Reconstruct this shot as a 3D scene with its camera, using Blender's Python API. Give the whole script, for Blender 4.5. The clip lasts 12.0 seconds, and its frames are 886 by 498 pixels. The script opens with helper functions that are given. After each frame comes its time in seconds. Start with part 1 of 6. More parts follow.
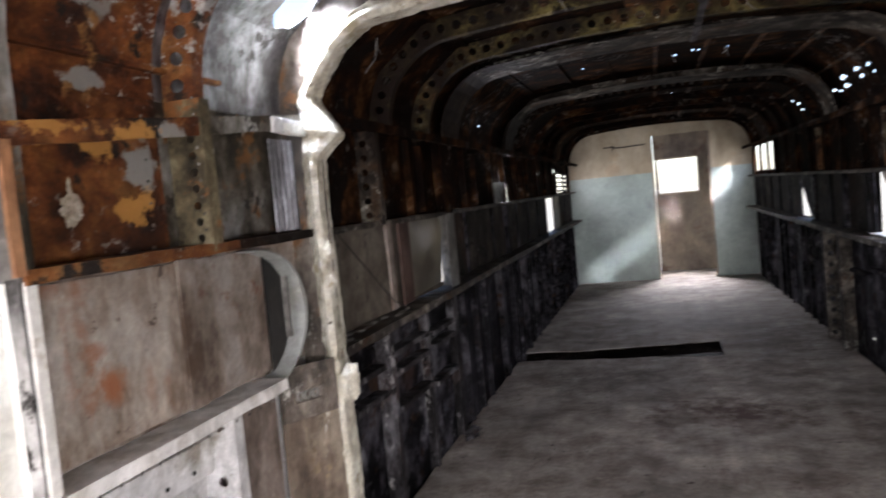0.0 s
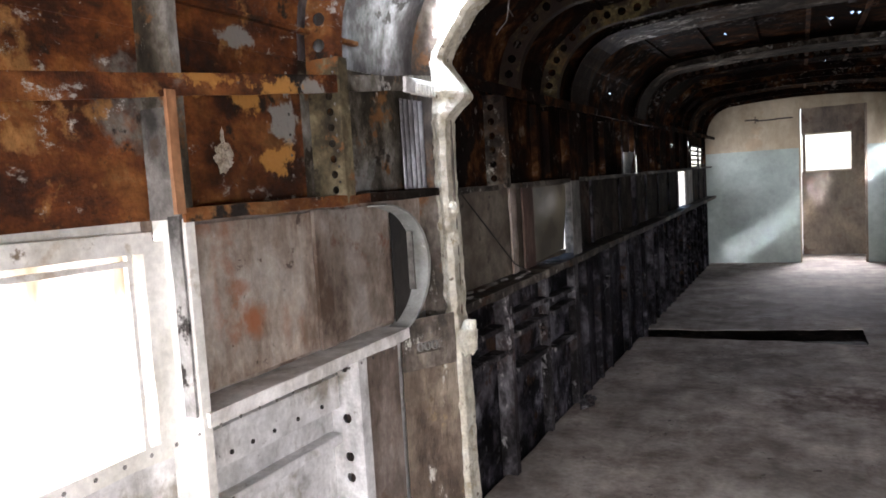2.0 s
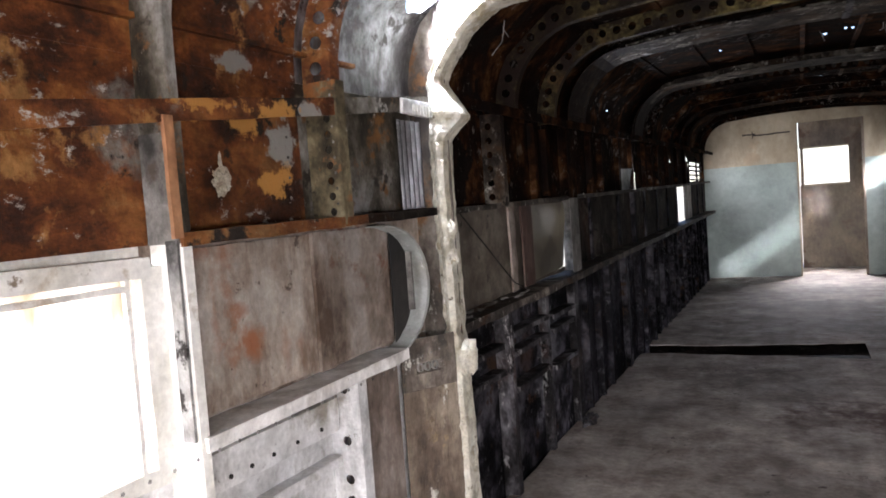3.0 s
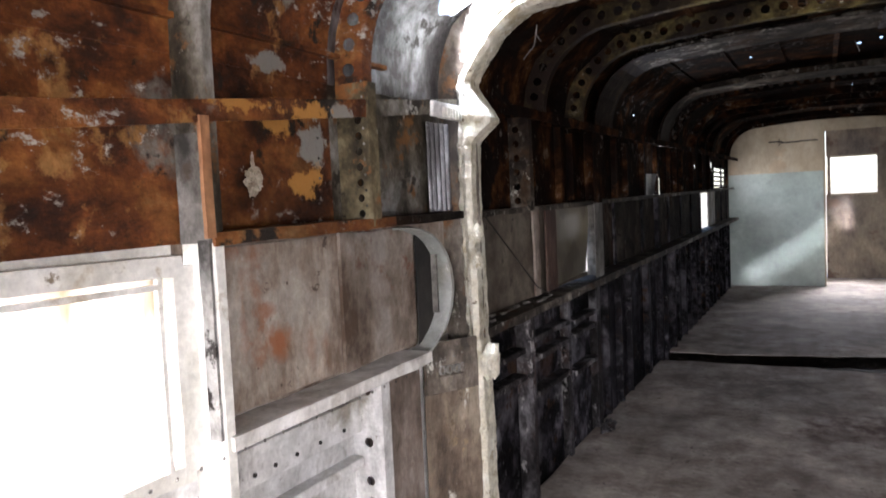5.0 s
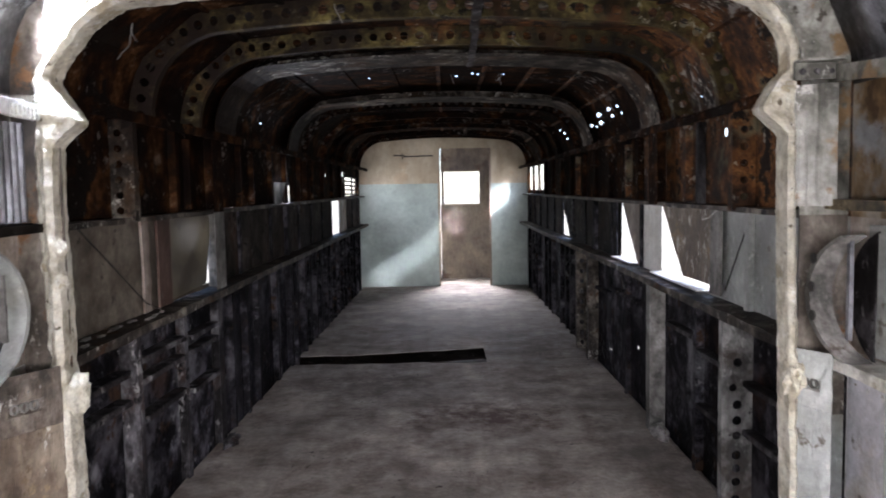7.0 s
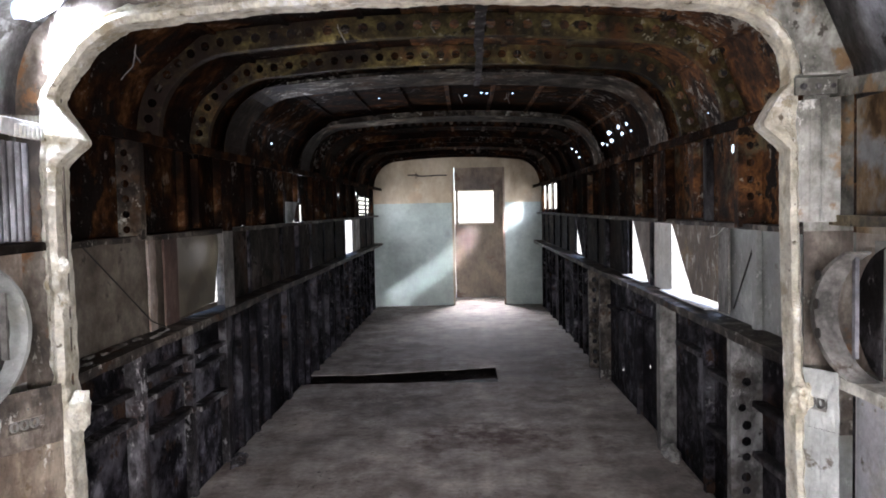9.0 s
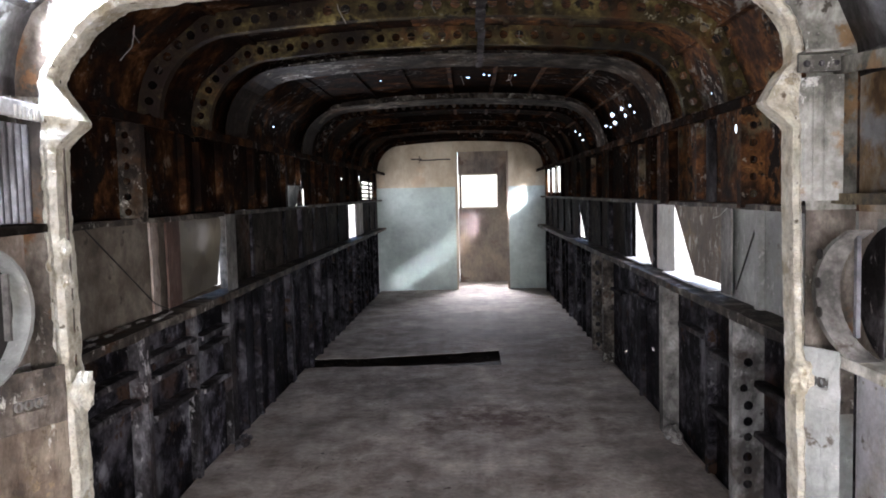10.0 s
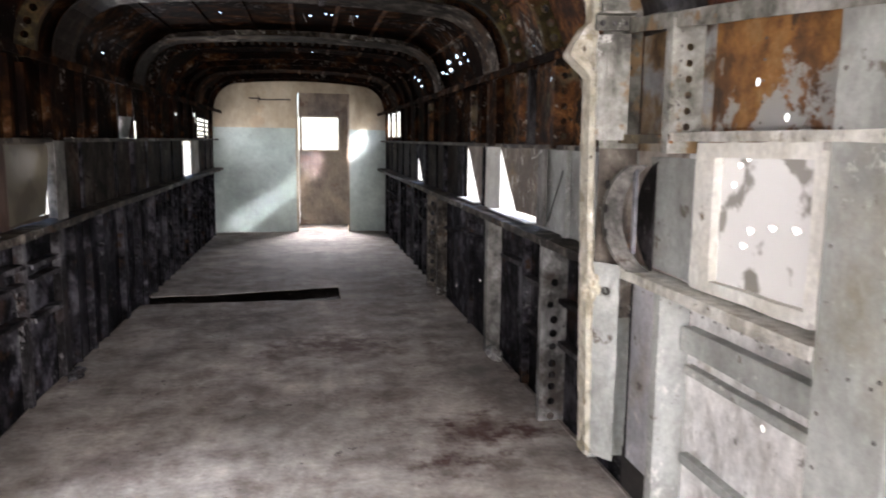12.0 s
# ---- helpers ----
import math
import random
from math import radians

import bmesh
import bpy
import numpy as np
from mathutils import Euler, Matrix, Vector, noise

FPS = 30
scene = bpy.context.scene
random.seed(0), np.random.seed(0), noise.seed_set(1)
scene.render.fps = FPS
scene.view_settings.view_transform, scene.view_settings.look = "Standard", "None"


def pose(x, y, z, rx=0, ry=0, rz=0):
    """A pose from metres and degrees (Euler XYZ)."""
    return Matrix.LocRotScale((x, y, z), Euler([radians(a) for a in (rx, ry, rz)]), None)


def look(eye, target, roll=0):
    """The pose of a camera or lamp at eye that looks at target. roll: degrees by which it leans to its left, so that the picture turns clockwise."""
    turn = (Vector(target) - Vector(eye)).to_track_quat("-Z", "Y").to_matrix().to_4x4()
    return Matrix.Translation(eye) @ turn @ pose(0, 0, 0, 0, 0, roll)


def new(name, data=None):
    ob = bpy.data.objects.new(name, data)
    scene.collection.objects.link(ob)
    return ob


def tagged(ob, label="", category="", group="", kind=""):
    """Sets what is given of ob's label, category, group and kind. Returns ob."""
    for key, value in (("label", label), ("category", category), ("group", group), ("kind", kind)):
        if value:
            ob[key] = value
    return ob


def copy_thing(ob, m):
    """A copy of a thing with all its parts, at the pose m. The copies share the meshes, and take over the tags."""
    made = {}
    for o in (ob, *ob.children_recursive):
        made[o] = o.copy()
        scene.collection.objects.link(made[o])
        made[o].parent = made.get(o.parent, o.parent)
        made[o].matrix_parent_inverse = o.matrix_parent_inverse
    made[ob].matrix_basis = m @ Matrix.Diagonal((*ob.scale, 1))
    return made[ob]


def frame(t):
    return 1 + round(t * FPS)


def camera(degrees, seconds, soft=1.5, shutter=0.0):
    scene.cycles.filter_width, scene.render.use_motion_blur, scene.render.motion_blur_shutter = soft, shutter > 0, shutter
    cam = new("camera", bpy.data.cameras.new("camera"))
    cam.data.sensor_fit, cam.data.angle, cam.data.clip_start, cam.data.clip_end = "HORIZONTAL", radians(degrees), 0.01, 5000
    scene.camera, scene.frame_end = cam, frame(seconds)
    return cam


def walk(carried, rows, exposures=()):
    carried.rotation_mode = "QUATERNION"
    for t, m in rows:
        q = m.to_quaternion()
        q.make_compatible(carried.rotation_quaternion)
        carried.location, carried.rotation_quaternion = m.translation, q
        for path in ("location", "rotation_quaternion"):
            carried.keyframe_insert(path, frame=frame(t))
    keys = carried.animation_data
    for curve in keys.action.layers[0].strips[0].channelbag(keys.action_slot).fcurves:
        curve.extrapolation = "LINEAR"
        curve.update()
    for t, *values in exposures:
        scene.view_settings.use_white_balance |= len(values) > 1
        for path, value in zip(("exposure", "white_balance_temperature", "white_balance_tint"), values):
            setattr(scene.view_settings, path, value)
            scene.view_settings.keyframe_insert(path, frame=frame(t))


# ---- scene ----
cam = camera(63.8, 12.0, soft=1.75, shutter=0.5)
PATH = [
    (0, (-0.132, 0.778, 1.096), (-0.71, 2.689, 0.985), -5.4),
    (0.3, (-0.122, 0.764, 1.092), (-0.818, 2.633, 0.952), -4.6),
    (0.5, (-0.116, 0.754, 1.089), (-0.846, 2.611, 0.95), -4.0),
    (0.7, (-0.118, 0.749, 1.085), (-0.861, 2.6, 0.935), -3.8),
    (1, (-0.12, 0.742, 1.08), (-0.918, 2.571, 0.947), -3.4),
    (1.3, (-0.123, 0.745, 1.072), (-0.975, 2.55, 0.943), -3.7),
    (1.5, (-0.125, 0.747, 1.067), (-1.003, 2.538, 0.919), -3.9),
    (1.7, (-0.121, 0.745, 1.067), (-1.007, 2.532, 0.907), -3.7),
    (2, (-0.116, 0.743, 1.067), (-1.018, 2.52, 0.903), -3.5),
    (2.3, (-0.112, 0.742, 1.069), (-1.007, 2.525, 0.927), -4.0),
    (2.5, (-0.11, 0.742, 1.071), (-1.008, 2.525, 0.947), -4.3),
    (2.7, (-0.11, 0.743, 1.072), (-1.008, 2.527, 0.951), -4.3),
    (3, (-0.111, 0.745, 1.073), (-1.013, 2.526, 0.958), -4.2),
    (3.2, (-0.111, 0.745, 1.073), (-1.014, 2.525, 0.949), -4.2),
    (4.8, (-0.132, 0.739, 1.09), (-1.051, 2.51, 0.953), -2.6),
    (5, (-0.132, 0.739, 1.09), (-1.078, 2.497, 0.971), -2.6),
    (5.2, (-0.136, 0.741, 1.106), (-1.074, 2.507, 1.049), -2.1),
    (5.3, (-0.138, 0.743, 1.114), (-1.042, 2.526, 1.079), -1.9),
    (5.5, (-0.142, 0.745, 1.13), (-0.949, 2.575, 1.1), -1.4),
    (5.7, (-0.122, 0.757, 1.131), (-0.785, 2.643, 1.096), -1.4),
    (5.8, (-0.112, 0.763, 1.131), (-0.663, 2.683, 1.024), -1.3),
    (6, (-0.092, 0.775, 1.132), (-0.45, 2.738, 1.0), -1.3),
    (6.2, (-0.078, 0.779, 1.13), (-0.312, 2.759, 0.978), -0.6),
    (6.3, (-0.071, 0.78, 1.128), (-0.263, 2.766, 0.985), -0.2),
    (6.5, (-0.057, 0.784, 1.126), (-0.167, 2.776, 0.986), 0.5),
    (6.7, (-0.048, 0.788, 1.125), (-0.116, 2.782, 0.981), -0.1),
    (7, (-0.034, 0.794, 1.124), (-0.046, 2.788, 0.979), -1.0),
    (7.2, (-0.034, 0.794, 1.124), (-0.016, 2.791, 1.022), -2.4),
    (8.8, (0.014, 0.801, 1.117), (-0.039, 2.799, 1.045), -1.2),
    (9, (0.014, 0.801, 1.117), (-0.047, 2.798, 1.028), -1.2),
    (9.3, (0.018, 0.803, 1.115), (-0.065, 2.799, 1.022), -2.0),
    (9.5, (0.021, 0.805, 1.114), (-0.069, 2.801, 1.014), -2.5),
    (9.7, (0.022, 0.804, 1.11), (-0.076, 2.799, 1.008), -2.1),
    (10, (0.023, 0.802, 1.104), (-0.051, 2.796, 0.974), -1.4),
    (10.3, (0.012, 0.791, 1.109), (-0.043, 2.786, 0.981), -1.2),
    (10.5, (0.005, 0.783, 1.113), (-0.02, 2.78, 0.993), -1.0),
    (10.7, (-0.006, 0.766, 1.104), (-0.013, 2.762, 0.989), -1.2),
    (11, (-0.022, 0.74, 1.091), (0.041, 2.734, 0.94), -1.4),
    (11.2, (-0.021, 0.718, 1.077), (0.043, 2.707, 0.871), -1.0),
    (11.3, (-0.02, 0.708, 1.071), (0.054, 2.694, 0.851), -0.7),
    (11.5, (-0.019, 0.686, 1.057), (0.148, 2.664, 0.808), -0.3),
    (11.7, (-0.006, 0.65, 1.056), (0.264, 2.615, 0.797), 0.1),
    (12, (0.013, 0.596, 1.055), (0.381, 2.542, 0.778), 0.6),
]
EXPOSURE = 2.27
walk(cam, [(t, look(eye, target, roll)) for t, eye, target, roll in PATH],
     [(t, EXPOSURE + e, (6230 if t < 5.2 else 6080 if t < 11 else 6380), 19) for t, e in ((0, -0.47), (0.3, -0.42), (0.5, -0.36), (1, -0.44), (2.5, -0.42), (5, -0.40), (5.5, -0.48), (5.9, -0.70), (6.3, -0.60), (6.5, -0.50), (7, -0.28), (9.5, -0.14), (10.5, -0.12), (11.2, -0.12), (12, -0.02))])


# ---- light ----
Y_OPEN = -1.55          # unseen rear end, left open for an added lamp
world = bpy.data.worlds.new("world")
scene.world = world
world.use_nodes = True
wn = world.node_tree.nodes
sky = wn.new("ShaderNodeTexSky")
sky.sky_type = "NISHITA"
sky.sun_disc = False
sky.sun_elevation = radians(50)
sky.sun_rotation = radians(120)
wn["Background"].inputs["Strength"].default_value = 0.14
world.node_tree.links.new(sky.outputs["Color"], wn["Background"].inputs["Color"])


def sun_lamp(direction, strength, angle, colour):
    data = bpy.data.lights.new("sun", "SUN")
    data.energy, data.angle, data.color = strength, radians(angle), colour
    ob = new("sun", data)
    ob.matrix_world = look((0, 0, 20), Vector((0, 0, 20)) + Vector(direction))
    return ob


def area_lamp(eye, target, w, h, power, spread=180, colour=(1.0, 1.0, 1.0), roll=0):
    """An area lamp: sky light that enters by one opening, or added fill."""
    data = bpy.data.lights.new("area_light", "AREA")
    data.shape, data.size, data.size_y = "RECTANGLE", w, h
    data.energy, data.color, data.spread = power, colour, radians(spread)
    ob = new("area_light", data)
    ob.matrix_world = look(eye, target, roll)
    return ob


def shaft(y0, y1, d, z, high, ray, power, spread):
    """A shaft of light through a long slot of the right wall, y0 to y1, that leaves along ray."""
    ray = Vector(ray).normalized()
    long = (Vector((0, 1, 0)) - ray * ray.y)
    ob = area_lamp((0, 0, 0), ray, (y1 - y0) * long.length, high, power, spread)
    long.normalize()
    ob.matrix_world = Matrix.Translation((0.99 - d, (y0 + y1) / 2, z)) @ Matrix((long, (-ray).cross(long), -ray)).transposed().to_4x4()


sun_lamp((0.0, 0.55, -0.83), 3.0, 8.0, (1.0, 0.95, 0.88))
WARM = (1.0, 0.97, 0.92)
# the two side windows, then three added lamps at unseen openings behind the start
area_lamp((1.03, 2.0, 0.90), (-1.0, 2.0, 0.70), 0.46, 0.34, 2.7, 160, WARM)
area_lamp((-1.19, 1.2, 0.84), (1.0, 1.5, 0.76), 0.80, 0.42, 8.0, 170, WARM)
area_lamp((-0.07, Y_OPEN, 1.0), (0.0, 2.4, -0.1), 1.9, 1.5, 9.2, 95, WARM)
area_lamp((1.0, -0.15, 0.86), (-0.55, 3.0, 0.0), 0.8, 0.34, 6.4, 90, WARM)
area_lamp((-1.14, -0.25, 0.86), (0.3, 1.8, 0.0), 0.65, 0.34, 5.6, 120, WARM)
# torn roof corner beside the arch
area_lamp((-1.06, 2.49, 1.86), (-0.95, 2.54, 1.15), 0.14, 0.12, 4.4, 100, (0.80, 0.90, 1.0))
# right windows in the middle
area_lamp((1.03, 3.90, 0.95), (0.35, 3.90, 0.55), 0.5, 0.28, 0.22, 150)
area_lamp((1.03, 4.75, 0.95), (0.35, 4.75, 0.55), 0.4, 0.28, 0.12, 150)
# openings of the left wall
area_lamp((-1.15, 5.66, 1.22), (0.9, 3.9, 1.75), 0.26, 0.11, 2.0, 120)
area_lamp((-1.16, 8.0, 1.0), (0.9, 7.4, 1.4), 0.4, 0.3, 0.4, 130)
# added on the inner face of the covered window to brighten the right roof
area_lamp((-1.105, 3.80, 0.90), (0.6, 3.1, 1.80), 0.45, 0.26, 1.2, 100)
# slots near the far end, whose light falls slantwise on the bulkhead
shaft(8.95, 9.72, 0.055, 1.25, 0.36, (-1.25, 1.0, -0.80), 0.74, 3)
shaft(8.30, 8.90, 0.055, 1.26, 0.26, (-1.25, 1.0, -0.80), 0.24, 5)
shaft(8.35, 8.85, 0.055, 1.30, 0.26, (-0.42, 1.0, -0.25), 0.34, 3)
# wide fill lamps added at the high holes to brighten the bulkhead
area_lamp((0.96, 8.8, 1.30), (0.0, 9.785, 0.9), 0.5, 0.2, 0.9, 90)
area_lamp((-1.10, 8.9, 1.25), (-0.6, 9.785, 1.25), 0.5, 0.2, 0.5, 90)
area_lamp((0.18, 10.56, 1.25), (0.18, 9.45, 0.0), 0.46, 0.42, 6.0, 90)

# ---- materials ----
def nodes_of(name):
    m = bpy.data.materials.new(name)
    m.use_nodes = True
    nt = m.node_tree
    return m, nt, nt.nodes["Principled BSDF"]


def surf(name, cols, scale=6.0, rough=0.6, metal=0.0, bump=0.3, fine=60.0, streak=1.0,
         patch=None, patch_scale=5.0, patch_cut=0.55, patch2=None, patch2_scale=14.0, patch2_cut=0.62, vary=0.0, bump_dist=0.004, broad=0.35, scuff=None, scuff_cut=0.60, patch_soft=0.05, gloss=0.5, patch3=None, mottle=0.30):
    """A worn surface: a ramp of tones, two kinds of patches with ragged edges, fine grain and relief.
    streak below 1 stretches the tones upright."""
    m, nt, bsdf = nodes_of(name)
    n, l = nt.nodes, nt.links
    geo = n.new("ShaderNodeNewGeometry")
    mapping = n.new("ShaderNodeMapping")
    mapping.inputs["Scale"].default_value = (1, 1, streak)
    l.new(geo.outputs["Position"], mapping.inputs["Vector"])
    def noise_node(sc, detail, rough_, vec, bend=0.0):
        t = n.new("ShaderNodeTexNoise")
        t.inputs["Scale"].default_value = sc
        t.inputs["Detail"].default_value = detail
        t.inputs["Roughness"].default_value = rough_
        t.inputs["Distortion"].default_value = bend
        l.new(vec, t.inputs["Vector"])
        return t.outputs["Fac"]
    base = noise_node(scale, 12, 0.70, mapping.outputs["Vector"], 0.12)
    ramp = n.new("ShaderNodeValToRGB")
    el = ramp.color_ramp.elements
    while len(el) < len(cols):
        el.new(0.5)
    for e, (p, c) in zip(el, cols):
        e.position, e.color = 0.5 + (p - 0.5) * 0.55, (*c, 1)
    l.new(base, ramp.inputs["Fac"])
    colour = ramp.outputs["Color"]
    def lay(colour, col, sc, cut, width):
        f = noise_node(sc, 8, 0.65, geo.outputs["Position"])
        r = n.new("ShaderNodeMapRange")
        r.inputs["From Min"].default_value, r.inputs["From Max"].default_value = cut, cut + width
        l.new(f, r.inputs["Value"])
        mix = n.new("ShaderNodeMix")
        mix.data_type = "RGBA"
        l.new(r.outputs["Result"], mix.inputs["Factor"])
        l.new(colour, mix.inputs["A"])
        mix.inputs["B"].default_value = (*col, 1)
        return mix.outputs["Result"]
    if patch:
        colour = lay(colour, patch, patch_scale, patch_cut, patch_soft)
    if patch2:
        colour = lay(colour, patch2, patch2_scale, patch2_cut, 0.04)
    if patch3:
        colour = lay(colour, *patch3, 0.06)
    if scuff:
        # sparse flakes and scrapes, denser in some places than in others
        where = noise_node(2.6, 3, 0.5, geo.outputs["Position"])
        fleck = noise_node(24, 6, 0.75, mapping.outputs["Vector"])
        both = n.new("ShaderNodeMath")
        both.operation = "MULTIPLY_ADD"
        both.inputs[1].default_value = 0.45
        l.new(where, both.inputs[0])
        l.new(fleck, both.inputs[2])
        sr = n.new("ShaderNodeMapRange")
        sr.inputs["From Min"].default_value, sr.inputs["From Max"].default_value = scuff_cut + 0.21, scuff_cut + 0.27
        l.new(both.outputs["Value"], sr.inputs["Value"])
        sm = n.new("ShaderNodeMix")
        sm.data_type = "RGBA"
        l.new(sr.outputs["Result"], sm.inputs["Factor"])
        l.new(colour, sm.inputs["A"])
        sm.inputs["B"].default_value = (*scuff, 1)
        colour = sm.outputs["Result"]
    grain = noise_node(fine, 5, 0.7, geo.outputs["Position"])
    gr = n.new("ShaderNodeMapRange")
    gr.inputs["To Min"].default_value, gr.inputs["To Max"].default_value = 0.80, 1.18
    gr.inputs["From Min"].default_value, gr.inputs["From Max"].default_value = 0.25, 0.75
    l.new(grain, gr.inputs["Value"])
    mul = n.new("ShaderNodeMix")
    mul.data_type, mul.blend_type = "RGBA", "MULTIPLY"
    mul.inputs["Factor"].default_value = 1
    l.new(colour, mul.inputs["A"])
    l.new(gr.outputs["Result"], mul.inputs["B"])
    out = mul.outputs["Result"]
    mid = noise_node(17, 9, 0.70, geo.outputs["Position"], 0.3)
    mr = n.new("ShaderNodeMapRange")
    mr.inputs["From Min"].default_value, mr.inputs["From Max"].default_value = 0.30, 0.70
    mr.inputs["To Min"].default_value, mr.inputs["To Max"].default_value = 1 - mottle, 1 + mottle * 0.8
    l.new(mid, mr.inputs["Value"])
    m4 = n.new("ShaderNodeMix")
    m4.data_type, m4.blend_type = "RGBA", "MULTIPLY"
    m4.inputs["Factor"].default_value = 1
    l.new(out, m4.inputs["A"])
    l.new(mr.outputs["Result"], m4.inputs["B"])
    out = m4.outputs["Result"]
    big = noise_node(1.7, 4, 0.6, geo.outputs["Position"])
    br = n.new("ShaderNodeMapRange")
    br.inputs["From Min"].default_value, br.inputs["From Max"].default_value = 0.32, 0.68
    br.inputs["To Min"].default_value, br.inputs["To Max"].default_value = 1 - broad, 1 + broad * 0.6
    l.new(big, br.inputs["Value"])
    m3 = n.new("ShaderNodeMix")
    m3.data_type, m3.blend_type = "RGBA", "MULTIPLY"
    m3.inputs["Factor"].default_value = 1
    l.new(out, m3.inputs["A"])
    l.new(br.outputs["Result"], m3.inputs["B"])
    out = m3.outputs["Result"]
    if vary:
        info = n.new("ShaderNodeObjectInfo")
        vr = n.new("ShaderNodeMapRange")
        vr.inputs["To Min"].default_value, vr.inputs["To Max"].default_value = 1 - vary, 1 + vary
        l.new(info.outputs["Random"], vr.inputs["Value"])
        m2 = n.new("ShaderNodeMix")
        m2.data_type, m2.blend_type = "RGBA", "MULTIPLY"
        m2.inputs["Factor"].default_value = 1
        l.new(out, m2.inputs["A"])
        l.new(vr.outputs["Result"], m2.inputs["B"])
        out = m2.outputs["Result"]
    l.new(out, bsdf.inputs["Base Color"])
    rr = n.new("ShaderNodeMapRange")
    rr.inputs["To Min"].default_value, rr.inputs["To Max"].default_value = max(rough - 0.18, 0.05), min(rough + 0.18, 1)
    l.new(base, rr.inputs["Value"])
    l.new(rr.outputs["Result"], bsdf.inputs["Roughness"])
    bsdf.inputs["Metallic"].default_value = metal
    bsdf.inputs["Specular IOR Level"].default_value = gloss
    bp = n.new("ShaderNodeBump")
    bp.inputs["Strength"].default_value = bump
    bp.inputs["Distance"].default_value = bump_dist
    add = n.new("ShaderNodeMath")
    add.operation = "ADD"
    l.new(base, add.inputs[0])
    l.new(grain, add.inputs[1])
    l.new(add.outputs["Value"], bp.inputs["Height"])
    l.new(bp.outputs["Normal"], bsdf.inputs["Normal"])
    return m


def blotches(m, spots, colour, soft=False):
    """Stains or painted shade: spots with ragged edges round (x, y, z) with half sizes (rx, ry, rz); None leaves a
    direction out.
    """
    nt = m.node_tree
    n, l = nt.nodes, nt.links
    bsdf = n["Principled BSDF"]
    out = bsdf.inputs["Base Color"].links[0].from_socket
    geo = n.new("ShaderNodeNewGeometry")
    t = n.new("ShaderNodeTexNoise")
    t.inputs["Scale"].default_value, t.inputs["Detail"].default_value = (8 if soft else 11), 12
    t.inputs["Roughness"].default_value = 0.72
    l.new(geo.outputs["Position"], t.inputs["Vector"])
    for centre, size, amount in spots:
        mp = n.new("ShaderNodeMapping")
        mp.inputs["Location"].default_value = [-c / r if r else 0 for c, r in zip(centre, size)]
        mp.inputs["Scale"].default_value = [1 / r if r else 0 for r in size]
        l.new(geo.outputs["Position"], mp.inputs["Vector"])
        length = n.new("ShaderNodeVectorMath")
        length.operation = "LENGTH"
        l.new(mp.outputs["Vector"], length.inputs[0])
        add = n.new("ShaderNodeMath")
        add.operation = "MULTIPLY_ADD"
        add.inputs[1].default_value = 4.6 if soft else 5.0
        l.new(t.outputs["Fac"], add.inputs[0])
        l.new(length.outputs["Value"], add.inputs[2])
        r = n.new("ShaderNodeMapRange")
        r.inputs["From Min"].default_value, r.inputs["From Max"].default_value = (3.2, 2.3) if soft else (3.4, 3.15)
        r.inputs["To Max"].default_value = amount
        l.new(add.outputs["Value"], r.inputs["Value"])
        mix = n.new("ShaderNodeMix")
        mix.data_type = "RGBA"
        l.new(r.outputs["Result"], mix.inputs["Factor"])
        l.new(out, mix.inputs["A"])
        mix.inputs["B"].default_value = (*colour, 1)
        out = mix.outputs["Result"]
    l.new(out, bsdf.inputs["Base Color"])


M_RUST = surf("rusty_primer", [(0.20, (0.014, 0.008, 0.006)), (0.36, (0.056, 0.017, 0.007)), (0.52, (0.155, 0.046, 0.012)), (0.68, (0.265, 0.102, 0.026)), (0.88, (0.40, 0.23, 0.095))],
              5.2, 0.7, 0.0, 0.6, 50, 1.5, (0.20, 0.19, 0.165), 3.6, 0.61, (0.020, 0.014, 0.011), 7, 0.575, 0.12, broad=0.55, scuff=(0.45, 0.43, 0.40), scuff_cut=0.628, gloss=0.3, bump_dist=0.008,
              patch3=((0.36, 0.18, 0.06), 7.5, 0.605), mottle=0.5, patch_soft=0.08)
# dark copy of the primer: soot, with the shade of dim stretches in its colour
M_RUST_DARK = surf("sooty_shaded_rusty_primer", [(0.28, (0.004, 0.0022, 0.0018)), (0.46, (0.011, 0.0055, 0.0035)), (0.58, (0.030, 0.013, 0.006)), (0.70, (0.075, 0.033, 0.013)), (0.84, (0.20, 0.155, 0.11))],
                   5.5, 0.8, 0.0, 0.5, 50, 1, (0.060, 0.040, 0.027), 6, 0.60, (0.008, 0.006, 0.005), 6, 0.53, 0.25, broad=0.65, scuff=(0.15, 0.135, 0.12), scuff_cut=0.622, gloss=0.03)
# lighter copy for the right side near the arch, its brightness from light included
M_RUST_MID = surf("dirty_lit_rusty_primer", [(0.28, (0.008, 0.005, 0.004)), (0.43, (0.045, 0.021, 0.011)), (0.56, (0.13, 0.055, 0.020)), (0.68, (0.25, 0.12, 0.040)), (0.84, (0.32, 0.25, 0.17))],
                  7, 0.75, 0.0, 0.5, 50, 1, (0.15, 0.135, 0.085), 5, 0.55, (0.012, 0.009, 0.008), 7, 0.56, 0.12, broad=0.6, scuff=(0.36, 0.34, 0.30), scuff_cut=0.61, gloss=0.15, patch_soft=0.1)
M_ALU = surf("streaked_bare_metal", [(0.28, (0.12, 0.078, 0.053)), (0.5, (0.33, 0.265, 0.215)), (0.7, (0.49, 0.435, 0.385))],
             7, 0.55, 0.15, 0.25, 70, 0.6, (0.23, 0.10, 0.055), 5, 0.60, (0.08, 0.07, 0.06), 16, 0.66, 0.12)
